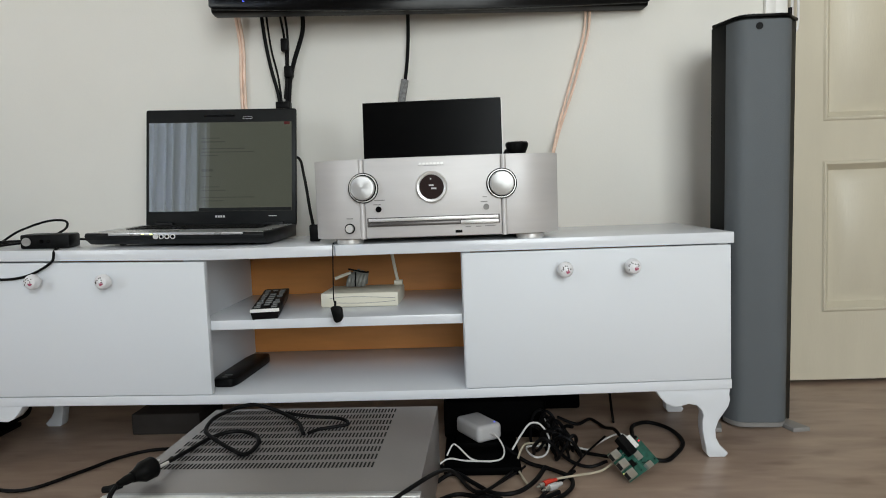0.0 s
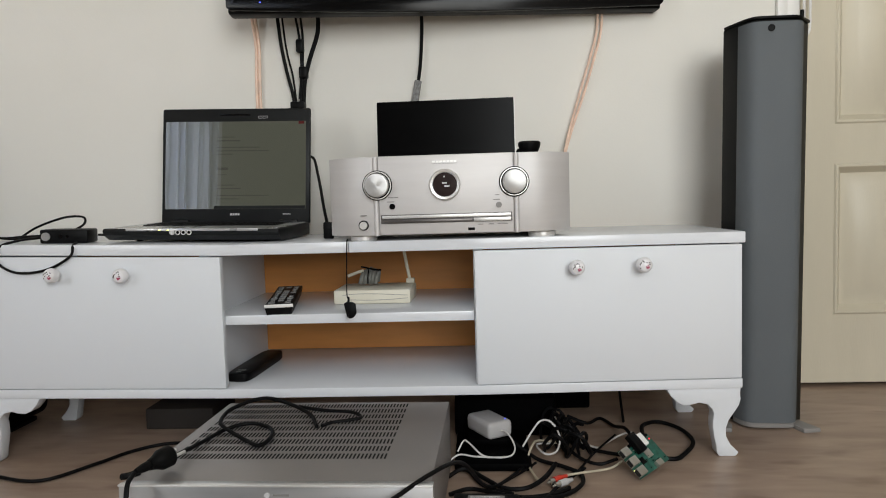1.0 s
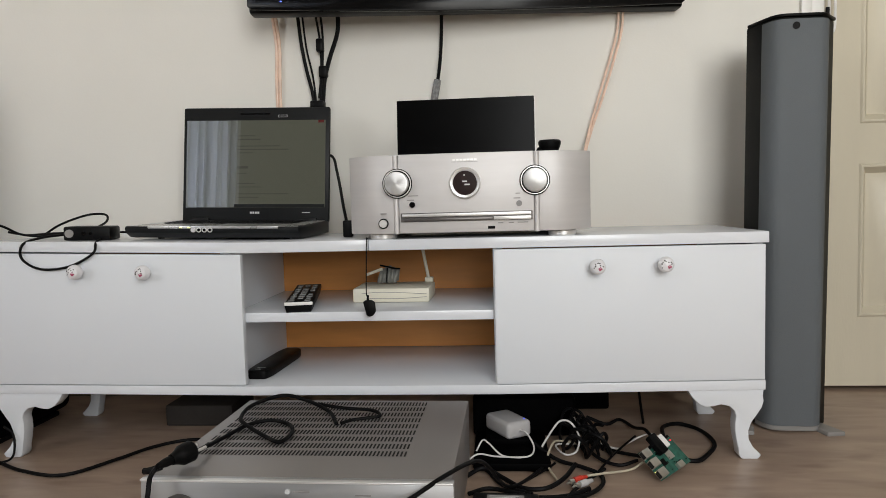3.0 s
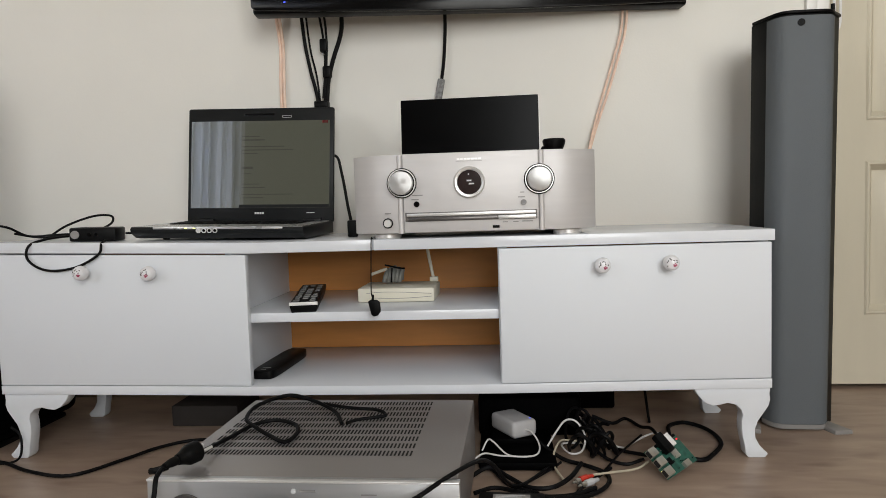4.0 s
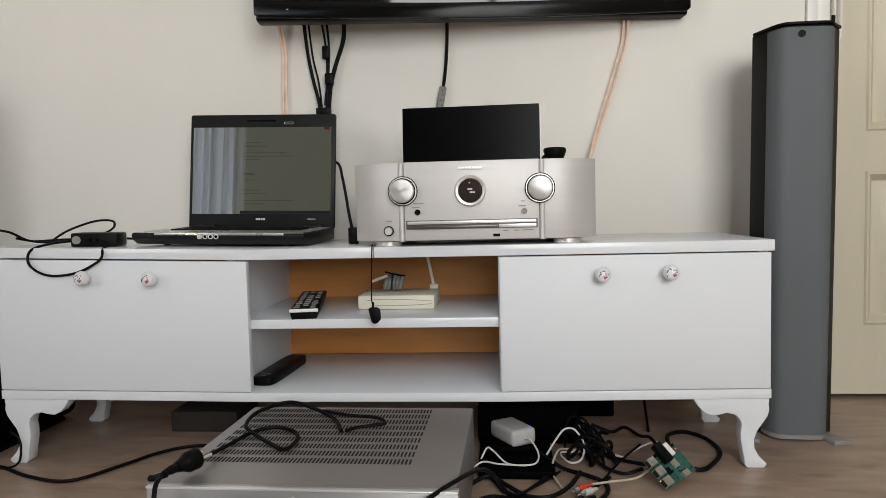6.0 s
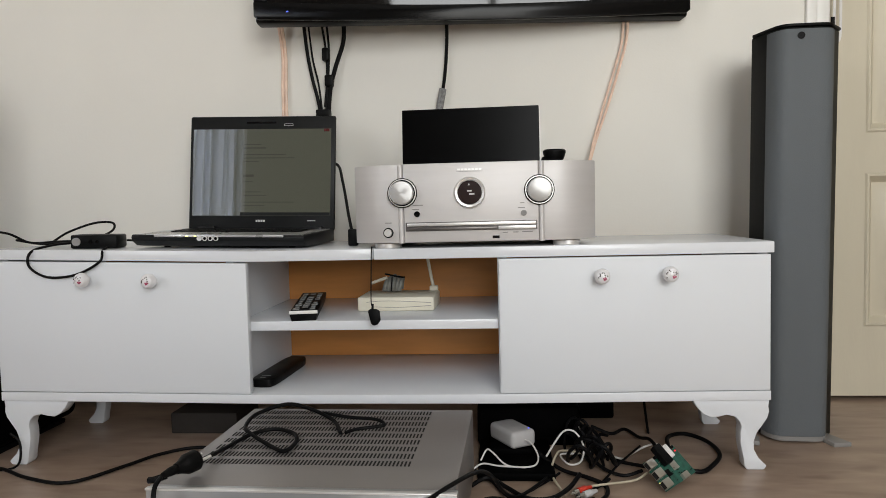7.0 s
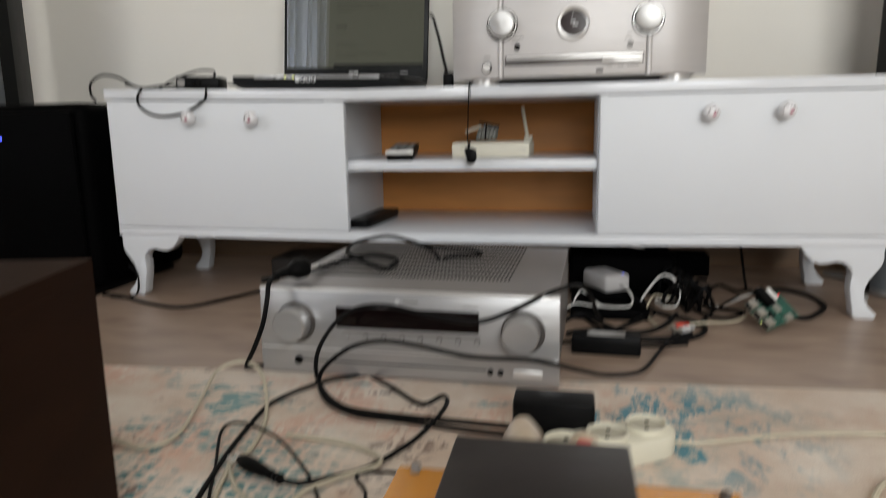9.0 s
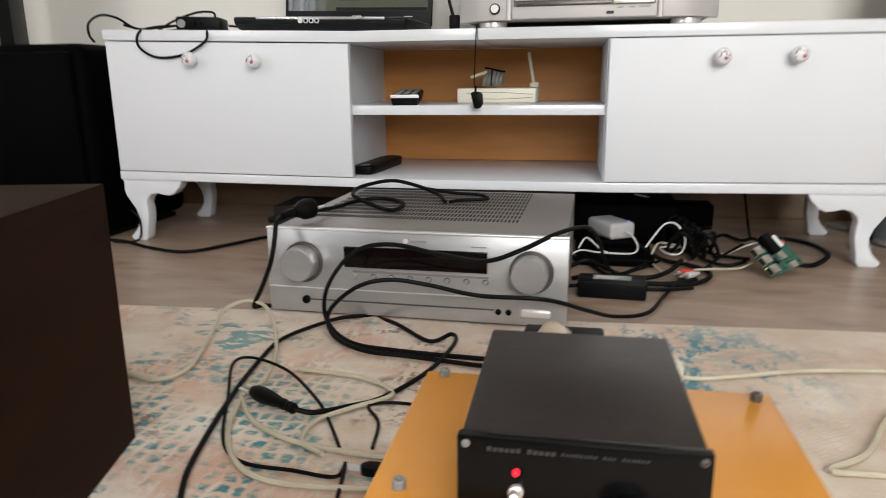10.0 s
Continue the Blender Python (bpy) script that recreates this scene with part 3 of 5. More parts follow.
def knob(parent, x, z):
    k = part("knob", lathe_bm(((0.006, 0), (0.006, 0.008), (0.0105, 0.010), (0.0140, 0.015), (0.0150, 0.020), (0.0142, 0.026), (0.011, 0.031), (0.0055, 0.0335), (0.0, 0.0343)), (0, -1, 0), (x, -0.0002, z), n=28), CERAM, parent, "white ceramic knob with a red flower sprig")
    rnd = random.Random(int(x * 1000))

    def mark(bm, dx, dz, w, h, turn):
        r2 = dx * dx + dz * dz
        m = Matrix.Translation((x + dx, -0.0346 + 26 * r2, z + dz)) @ Matrix.Rotation(turn, 4, "Y") @ Matrix.Diagonal((w, 0.0006, h, 1))
        bmesh.ops.create_icosphere(bm, subdivisions=1, radius=1.0, matrix=m)

    px, pz = rnd.uniform(-0.001, 0.004), -0.0045
    bm = bmesh.new()
    for dx, dz, w in ((0, 0, 0.0032), (0.0026, 0.0012, 0.0024), (-0.0020, 0.0018, 0.0019), (0.0008, 0.0042, 0.0016)):
        mark(bm, px + dx, pz + dz, w, w * 0.75, rnd.uniform(0, 3))
    part("petals", bm, PETAL, k, "red petals")
    bm = bmesh.new()
    for i in range(8):
        a, r = 0.3 + i * 0.45 + rnd.uniform(-0.22, 0.22), rnd.uniform(0.0045, 0.0098)
        mark(bm, -0.001 + r * math.cos(a), -0.0005 + r * math.sin(a), rnd.uniform(0.0016, 0.0023), rnd.uniform(0.0009, 0.0013), rnd.uniform(0, 3))
    part("sprig", bm, SPRIG, k, "dark leaves")


def tv_cabinet():
    e = thing("tv_cabinet", "long white lacquered television cabinet with doors, shelves and scroll legs", "cabinet")
    seam = 0.746
    for x0, x1 in ((CX0 - 0.007, seam - 0.0012), (seam + 0.0012, CX1 + 0.007)):
        part("top_board", sagged(sliced_box(x0, x1, -0.014, CD, 0.4185, CZ1, bevel=0.0015)), BOARDW, e)
    part("bottom_board", sagged(sliced_box(CX0 - 0.001, CX1 + 0.001, -0.0165, CD, CZ0, 0.1495, bevel=0.0012)), BOARDW, e)
    part("side_panel", sagged(box_bm(CX0, CX0 + 0.018, 0.002, CD, 0.1498, 0.418)), WHITE, e)
    part("side_panel", sagged(box_bm(CX1 - 0.018, CX1, 0.002, CD, 0.1498, 0.418)), WHITE, e)
    part("divider", sagged(box_bm(DIV_L - 0.014, DIV_L + 0.004, 0.0, CD - 0.006, 0.1498, 0.418)), WHITE, e)
    part("divider", sagged(box_bm(DIV_R - 0.004, DIV_R + 0.014, 0.0, CD - 0.006, 0.1498, 0.418)), WHITE, e)
    part("shelf", box_bm(DIV_L + 0.0045, DIV_R - 0.0045, -0.0002, CD - 0.008, 0.277, 0.296, bevel=0.001), BOARDW, e)
    part("back_panel", box_bm(CX0 + 0.02, CX1 - 0.02, CD - 0.0052, CD - 0.001, 0.1502, 0.418), HARDB, e, "orange brown hardboard back")
    dl = part("door", sagged(sliced_box(CX0 + 0.001, 0.4885, -0.018, -0.0005, 0.1515, 0.4155, bevel=0.0012)), WHITE, e)
    dr = part("door", sagged(sliced_box(DIV_R - 0.0015, CX1 - 0.001, -0.018, -0.0005, 0.1515, 0.4160, bevel=0.0012)), WHITE, e)
    for d, x, z in ((dl, 0.157, 0.390), (dl, 0.297, 0.386), (dr, 1.187, 0.381), (dr, 1.313, 0.383)):
        knob_at(d, x, z)
    for y0, y1 in ((-0.012, 0.018), (0.264, 0.292)):
        cabriole_leg(e, CX0 + 0.0005, 1, y0, y1)
        cabriole_leg(e, CX1 - 0.0005, -1, y0, y1)


def knob_at(door, x, z):
    """A knob on the door's face, 18 mm before the carcass."""
    before = set(door.children)
    knob(door, x, z)
    for k in set(door.children) - before:
        k.location.y = -0.018


tv_cabinet()


# ---- AV receiver on the cabinet ----
def dome_front(w, z0, z1, y_flat, y_edge, bulge):
    """The rounded plan of the front: flat in the middle, swept back at both ends."""
    pts = []
    for i in range(41):
        u = -1 + 2 * i / 40
        y = y_flat + bulge * max(0.0, (abs(u) - 0.62) / 0.38) ** 2.2
        pts.append((u * w / 2, y))
    return pts + [(w / 2, y_edge), (-w / 2, y_edge)]


def av_receiver():
    e = thing("av_receiver", "champagne silver audio video receiver with two large round knobs", "receiver", (0.9455, -0.030, 0.44))
    W = 0.474
    part("front_panel", prism_bm(dome_front(W, 0, 1, 0.0, 0.06, 0.045), 0.0115, 0.1625, "xy", bevel=0.0012), CHAMP, e)
    part("case", box_bm(-W / 2 + 0.012, W / 2 - 0.012, 0.061, 0.33, 0.012, 0.160, bevel=0.003), CHAMPD, e)
    # proud middle panel between two pilasters
    part("middle_panel", box_bm(-0.132, 0.124, -0.006, 0.0, 0.0125, 0.1625, bevel=0.001), CHAMP, e)
    for x in (-0.1385, 0.1305):
        part("pilaster", cyl_bm((x, -0.001, 0.0858), (0, 0, 1), 0.0052, 0.0052, 0.150), CHAMP, e)
    for x in (-0.1345, 0.1265):
        z = 0.1075
        d = part("dial_ring", lathe_bm(((0.0, 0), (0.0286, 0), (0.0286, 0.0045), (0.0273, 0.0055), (0.0269, 0.004), (0.0, 0.004)), (0, -1, 0), (x, -0.004, z), n=48), BLACKG, e, "dark ring round the dial")
        part("rim", lathe_bm(((0.0, 0), (0.0270, 0), (0.0270, 0.002), (0.0264, 0.0026), (0.0250, 0.0026), (0.0246, 0.001), (0.0, 0.001)), (0, -1, 0), (x, -0.0082, z), n=48), SATIN, d, "bright rim")
        part("groove", lathe_bm(((0.0, 0), (0.0250, 0), (0.0250, 0.001), (0.0, 0.001)), (0, -1, 0), (x, -0.0094, z), n=40), BLACKG, d)
        part("dial", lathe_bm(((0.0, 0), (0.0226, 0), (0.0225, 0.0125), (0.0217, 0.0148), (0.0204, 0.0152), (0.0, 0.0152)), (0, -1, 0), (x, -0.0105, z), n=48), DIAL, d, "brushed aluminium dial")
    p = part("porthole", lathe_bm(((0.0, 0), (0.0298, 0), (0.0298, 0.006), (0.0275, 0.0085), (0.0238, 0.0075), (0.0232, 0.003), (0.0, 0.003)), (0, -1, 0), (-0.005, -0.006, 0.1055), n=48), SATIN, e, "polished ring")
    part("display", cyl_bm((-0.005, -0.0098, 0.1055), (0, 1, 0), 0.0229, 0.0229, 0.0016, n=40), DISPR, p, "round dark display")
    bm = bmesh.new()
    for x0, x1, z in ((-0.010, -0.001, 0.1085), (-0.006, 0.004, 0.1025), (-0.0075, -0.005, 0.1205)):
        add_box(bm, x0, x1, -0.0115, -0.0108, z - 0.0014, z + 0.0014)
    part("display_segments", bm, TEXTW, p, "faint pale characters")
    # drop-down lid with its grip bar
    part("lid_groove", box_bm(-0.1295, 0.1215, -0.0072, -0.0062, 0.0335, 0.0505), CHAMPD, e)
    part("lid_bar", box_bm(-0.1265, 0.1185, -0.0125, -0.0074, 0.0430, 0.0490, bevel=0.001), SATIN, e)
    part("lid_bar", box_bm(-0.1235, 0.046, -0.0115, -0.0074, 0.0345, 0.0400, bevel=0.001), CHAMPD, e)
    part("lid_bar", box_bm(0.048, 0.1185, -0.0145, -0.0074, 0.0345, 0.0412, bevel=0.001), SATIN, e)
    part("headphone_jack", lathe_bm(((0.0, 0), (0.0056, 0), (0.0056, 0.003), (0.0036, 0.003), (0.0034, 0.0012), (0.0, 0.0012)), (0, -1, 0), (-0.107, -0.006, 0.0665), n=20), BLACKG, e)
    part("microphone_jack", lathe_bm(((0.0, 0), (0.0056, 0), (0.0056, 0.003), (0.0036, 0.003), (0.0034, 0.0018), (0.0, 0.0018)), (0, -1, 0), (0.0965, -0.006, 0.0645), n=20), TEXTD, e)
    pb = part("power_button", lathe_bm(((0.0, 0), (0.0098, 0), (0.0098, 0.004), (0.0084, 0.0045), (0.0080, 0.003), (0.0, 0.003)), (0, -1, 0), (-0.1645, 0.0015, 0.0315), n=28), BLACKP, e, "dark ring round the power button")
    part("button_cap", cyl_bm((-0.1645, -0.0035, 0.0315), (0, 1, 0), 0.0074, 0.0078, 0.008), SATIN, pb)
    part("usb_port", box_bm(0.037, 0.050, -0.0068, -0.0061, 0.0175, 0.0225), BLACKG, e)
    bm = bmesh.new()
    for i in range(7):
        x = -0.028 + i * 0.0068
        add_box(bm, x, x + 0.0052, -0.0068, -0.0062, 0.1478, 0.1512)
    part("maker_mark", bm, SATIN, e, "raised pale mark")
    part("underline", box_bm(-0.030, 0.020, -0.0066, -0.0062, 0.1453, 0.1459), TEXTD, e)
    for x0, x1, z in ((-0.170, -0.158, 0.0505), (-0.117, -0.103, 0.0755), (0.086, 0.099, 0.0745), (0.056, 0.066, 0.0283), (0.076, 0.086, 0.0283), (0.093, 0.113, 0.0288), (-0.115, -0.095, 0.0835), (0.090, 0.098, 0.0835)):
        part("print_bar", box_bm(x0, x1, -0.0067 if abs(x0) < 0.125 else -0.002, -0.0062 if abs(x0) < 0.125 else 0.0012, z - 0.0009, z + 0.0009), TEXTD, e)
    for x, y in ((-0.172, 0.043), (0.181, 0.043), (-0.172, 0.28), (0.175, 0.28)):
        part("foot", lathe_bm(((0.0, 0), (0.024, 0), (0.0265, 0.002), (0.0265, 0.0095), (0.024, 0.0114), (0.0, 0.0114)), (0, 0, 1), (x, y, 0.0)), SATIN, e, "satin metal foot")


av_receiver()


def panel_screen():
    e = thing("black_display_panel", "flat black glass display panel standing on the receiver", "display", (0.9375, 0.10, 0.6045), (-4, 0, -1.5))
    part("body", box_bm(-0.144, 0.144, 0.0, 0.012, 0.0, 0.122, bevel=0.0015), BLACKP, e)
    part("glass", box_bm(-0.1425, 0.1425, -0.0025, -0.0003, 0.0015, 0.1205), GLASS, e, "glossy black glass")
    part("edge_strip", box_bm(0.1445, 0.1465, 0.0, 0.012, 0.002, 0.120), FRAMEP, e, "pale edge strip")
    part("foot", box_bm(-0.05, 0.05, 0.0125, 0.06, 0.0, 0.006, bevel=0.001), BLACKP, e)


panel_screen()
solid("microphone_puck", lathe_bm(((0.0, 0), (0.013, 0), (0.016, 0.003), (0.021, 0.014), (0.0235, 0.022), (0.0235, 0.026), (0.021, 0.029), (0.0, 0.0295)), (0, 0, 1), (1.112, 0.10, 0.6035)), BLACKP, "small black bowl-shaped setup microphone on the receiver", "microphone")
solid("dark_stub", lathe_bm(((0.0, 0), (0.006, 0), (0.0065, 0.008), (0.003, 0.014), (0.0, 0.015)), (0, 0, 1), (1.090, 0.095, 0.6035), n=16), BLACKP, "tiny black plug lying beside the display panel", "plug")


# ---- laptop ----
def laptop():
    zt = 0.44 + lean(0.41) + 0.001
    e = thing("laptop", "open dark grey laptop with a pale text page on its screen", "laptop", (0.405, 0.18, zt + 0.005), (0, 1.4, 0.5))
    W, D = 0.370, 0.272
    y0, y1 = -0.14, -0.14 + D
    # tapered base: thinner at the front
    out = [(y0 + 0.004, 0.011), (y0, 0.019), (y0 + 0.004, 0.0245), (y1 - 0.02, 0.029), (y1, 0.027), (y1, 0.0), (y0 + 0.045, -0.0015), (y0 + 0.022, 0.001)]
    part("base", prism_bm(out, -W / 2, W / 2, "yz", bevel=0.0015), BEZEL, e)
    part("deck", prism_bm([(y0 + 0.002, 0.0215), (y0 + 0.005, 0.0250), (y1 - 0.03, 0.0302), (y1 - 0.03, 0.028)], -W / 2 + 0.003, W / 2 - 0.003, "yz"), LAPS, e, "silver palm rest")
    kb = part("keyboard", prism_bm([(y0 + 0.095, 0.0256), (y0 + 0.095, 0.0268), (y1 - 0.045, 0.0312), (y1 - 0.045, 0.030)], -0.15, 0.15, "yz"), BLACKP, e)
    for r in range(5):
        for c in range(14):
            yy = y0 + 0.099 + r * 0.0185
            zz = 0.0270 + (yy - (y0 + 0.095)) * 0.0332
            part("key", box_bm(-0.146 + c * 0.0209, -0.146 + c * 0.0209 + 0.018, yy, yy + 0.0155, zz, zz + 0.0022), BLACKP, kb)
    part("touchpad", prism_bm([(y0 + 0.025, 0.0236), (y0 + 0.025, 0.0242), (y0 + 0.08, 0.0265), (y0 + 0.08, 0.0258)], -0.05, 0.035, "yz"), LAPS, e)
    part("front_bar", box_bm(-0.135, 0.142, y0 - 0.001, y0 + 0.004, 0.0198, 0.0252, bevel=0.0012), LAPS, e, "bright trim bar")
    for i in range(4):
        part("audio_jack", lathe_bm(((0.0, 0), (0.0052, 0), (0.0052, 0.0025), (0.0034, 0.0025), (0.0032, 0.001), (0.0, 0.001)), (0, -1, 0), (-0.036 + i * 0.0118, y0 - 0.001, 0.0170), n=18), SATIN, e)
        if i:
            part("jack_hole", cyl_bm((-0.036 + i * 0.0118, y0 - 0.0028, 0.0170), (0, 1, 0), 0.0031, 0.0031, 0.001, n=14), BLACKG, e)
    for i in range(3):
        part("status_light", box_bm(-0.066 + i * 0.009, -0.061 + i * 0.009, y0 - 0.0016, y0 + 0.001, 0.0208, 0.0226), LEDG if i != 1 else TEXTW, e)
    for x in (-0.14, 0.14):
        for y in (y0 + 0.07, y1 - 0.02):
            part("rubber_foot", cyl_bm((x, y, -0.0025), (0, 0, 1), 0.007, 0.007, 0.005, n=14), RUBBER, e)
    # screen lid, leaning back
    lid = part("lid", box_bm(-W / 2, W / 2, -0.004, 0.010, 0.0, 0.286, bevel=0.005), BEZEL, e)
    lid.matrix_basis = pose(0, y1 + 0.004, 0.025, -6, 0, 0)
    part("screen", box_bm(-W / 2 + 0.010, W / 2 - 0.010, -0.0066, -0.0046, 0.036, 0.2525), LCD, lid, "grey screen with a faint text page")
    z = 0.215
    for i, (w, h) in enumerate(((0.045, 0.002), (0.058, 0.003), (0.0, 0), (0.108, 0.0022), (0.13, 0.0022), (0.04, 0.002), (0.0, 0), (0.0, 0), (0.0, 0), (0.028, 0.006), (0.0, 0), (0.025, 0.0016), (0.0, 0), (0.0, 0), (0.045, 0.002), (0.06, 0.002), (0.0, 0), (0.13, 0.002), (0.055, 0.002))):
        if w:
            part("text_line", box_bm(-0.046, -0.046 + w, -0.0071, -0.0068, z - h, z), LCDL, lid, "dark unreadable line")
        z -= 0.0085
    part("task_bar", box_bm(-0.052, W / 2 - 0.0105, -0.0071, -0.0068, 0.0362, 0.0440), BEZEL, lid, "dark bar")
    part("close_corner", box_bm(0.157, 0.171, -0.0071, -0.0068, 0.2455, 0.2522), LCDR, lid, "red corner mark")
    part("speaker_slit", box_bm(-0.04, 0.035, -0.0048, -0.0042, 0.2670, 0.2715), BLACKG, lid)
    bm = bmesh.new()
    for i in range(4):
        add_box(bm, -0.0125 + i * 0.0062, -0.0078 + i * 0.0062, -0.0049, -0.0042, 0.0205, 0.0255)
    part("maker_mark", bm, TEXTW, lid, "pale mark")
    part("small_print", box_bm(0.118, 0.138, -0.0048, -0.0042, 0.0225, 0.0243), TEXTW, lid)
    bm = bmesh.new()
    for x0, x1, z0, z1 in ((0.056, 0.078, 0.2605, 0.2612), (0.056, 0.078, 0.2653, 0.2660), (0.0555, 0.0562, 0.2610, 0.2655), (0.0778, 0.0785, 0.2610, 0.2655)):
        add_box(bm, x0, x1, -0.0048, -0.0042, z0, z1)
    part("sticker", bm, TEXTW, lid, "outlined oval mark")
    for x in (-0.135, 0.135):
        part("hinge", box_bm(x - 0.022, x + 0.022, y1 - 0.012, y1 + 0.008, 0.022, 0.036, bevel=0.003), BEZEL, e)


laptop()


# ---- sensor bar box and its leads ----
def sensor_box():
    x0 = 0.137
    e = thing("camera_sensor_box", "small black box with one round lens, lying on the cabinet", "camera", (x0, 0.062, 0.44 + lean(x0) + 0.0005), (0, 1.2, 14))
    part("body", box_bm(-0.046, 0.046, -0.036, 0.036, 0.0, 0.029, bevel=0.004), BLACKP, e)
    part("lens_ring", lathe_bm(((0.0, 0), (0.0085, 0), (0.0085, 0.002), (0.0065, 0.0022), (0.0, 0.001)), (0, -1, 0), (-0.034, -0.036, 0.0145), n=24), TEXTD, e, "grey round lens")
    part("dark_eye", cyl_bm((-0.006, -0.0362, 0.0145), (0, 1, 0), 0.004, 0.004, 0.001, n=16), BLACKG, e)
    part("dark_eye", cyl_bm((0.007, -0.0362, 0.0145), (0, 1, 0), 0.003, 0.003, 0.001, n=16), BLACKG, e)


sensor_box()


def cable(name, pts, r, material, label, group="", category="cable", **k):
    return solid(name, tube_bm(pts, r, **k), material, label, category, group)


BCAB = "thin black cable lying among other cables"
cable("usb_cable", [(0.178, 0.02, 0.452), (0.188, -0.012, 0.446), (0.187, -0.024, 0.425), (0.136, -0.024, 0.400), (0.075, -0.024, 0.396), (0.037, -0.024, 0.418), (0.036, -0.016, 0.447), (0.062, 0.01, 0.459), (0.096, 0.05, 0.463)], 0.0026, RUBBER, "black cable looping over the cabinet's front edge")
cable("usb_cable", [(0.092, 0.06, 0.466), (0.02, 0.09, 0.464), (-0.04, 0.09, 0.463), (-0.066, 0.06, 0.484), (-0.088, 0.035, 0.488), (-0.099, 0.01, 0.470), (-0.090, -0.005, 0.445), (-0.076, -0.01, 0.430)], 0.0026, RUBBER, "black cable running over the cabinet's end")
cable("usb_cable", [(0.092, 0.08, 0.462), (0.02, 0.12, 0.459), (-0.03, 0.11, 0.459), (-0.058, 0.07, 0.470)], 0.0026, RUBBER, "black cable lying on the cabinet top")
cable("usb_cable", [(-0.045, 0.17, 0.459), (-0.01, 0.18, 0.482), (0.055, 0.18, 0.502), (0.099, 0.18, 0.502), (0.112, 0.16, 0.486), (0.115, 0.10, 0.470)], 0.0026, RUBBER, "black cable arching behind the sensor box")
cable("usb_cable", [(0.183, 0.09, 0.464), (0.21, 0.10, 0.462), (0.24, 0.11, 0.461)], 0.0024, RUBBER, "black cable between sensor box and laptop")


def drop_sensor():
    e = thing("hanging_receiver_eye", "small black infrared eye hanging on a thin lead before the shelf", "sensor", (0.746, -0.026, 0.296))
    part("lead", tube_bm([(0.0, 0.012, 0.146), (0.0, -0.002, 0.144), (-0.003, 0, 0.08), (-0.004, 0, 0.04), (0.0, 0, 0.028)], 0.0011), RUBBER, e, "thin black lead")
    part("neck", cyl_bm((-0.0015, 0, 0.030), (0.1, 0, 1), 0.0028, 0.0018, 0.014, n=12), RUBBER, e)
    part("pod", prism_bm([(-0.011, 0.024), (-0.006, 0.0265), (0.006, 0.0265), (0.012, 0.022), (0.0135, 0.004), (0.008, -0.004), (0.0, -0.006), (-0.005, -0.002)], -0.005, 0.005, "xz", bevel=0.002), BLACKP, e)


drop_sensor()


def dongle():
    e = thing("black_cable_plug", "black plug with a lead standing beside the receiver", "plug", (0.679, 0.12, 0.4405), (0, 0, 8))
    part("plug", box_bm(-0.011, 0.011, -0.008, 0.008, 0.0, 0.036, bevel=0.003), BLACKP, e)
    part("lead", tube_bm([(-0.003, 0, 0.034), (-0.013, 0.05, 0.070), (-0.023, 0.11, 0.110), (-0.035, 0.18, 0.150), (-0.050, 0.25, 0.190), (-0.080, 0.28, 0.20)], 0.0034, step=5), RUBBER, e)


dongle()


# ---- shelves ----
def button_remote():
    e = thing("remote_control", "black remote control with grey keys and silver end on shelf", "remote control", (0.575, 0.126, 0.2967), (2.0, 0, 10))
    out = [(-0.024, 0.0), (0.024, 0.0), (0.028, 0.017), (0.028, 0.0235), (-0.028, 0.0235), (-0.028, 0.017)]
    part("body", prism_bm(out, -0.124, 0.122, "xz", bevel=0.002), BLACKP, e)
    part("front_edge", box_bm(-0.0285, 0.0285, -0.1255, -0.1225, 0.0178, 0.0246, bevel=0.001), FRAMEP, e, "silver white front edge")
    rnd = random.Random(3)
    for r in range(9):
        for c in range(3):
            if rnd.random() < 0.14:
                continue
            x, y, w = -0.0165 + c * 0.0165, -0.103 + r * 0.0245, rnd.choice((0.0045, 0.0058, 0.0066))
            part("key", box_bm(x - w, x + w, y - 0.0068, y + 0.0068, 0.0237, 0.0255, bevel=0.0008), KEYG, e)


button_remote()


def slim_remote():
    e = thing("remote_control", "plain black slim remote control lying on the bottom board", "remote control", (0.497, 0.150, 0.1497), (0, 0, -3))
    out = []
    for i in range(24):
        a = 2 * math.pi * i / 24
        out.append((0.0265 * math.copysign(abs(math.cos(a)) ** 0.36, math.cos(a)), 0.115 * math.copysign(abs(math.sin(a)) ** 0.36, math.sin(a))))
    part("body", prism_bm(out, 0.0, 0.0185, "xy", bevel=0.004), BLACKP, e)
    part("button_row", box_bm(-0.009, 0.009, -0.086, -0.083, 0.0187, 0.0195), KEYG, e)
    part("button_row", box_bm(-0.007, 0.004, -0.101, -0.099, 0.0187, 0.0194), KEYG, e)


slim_remote()


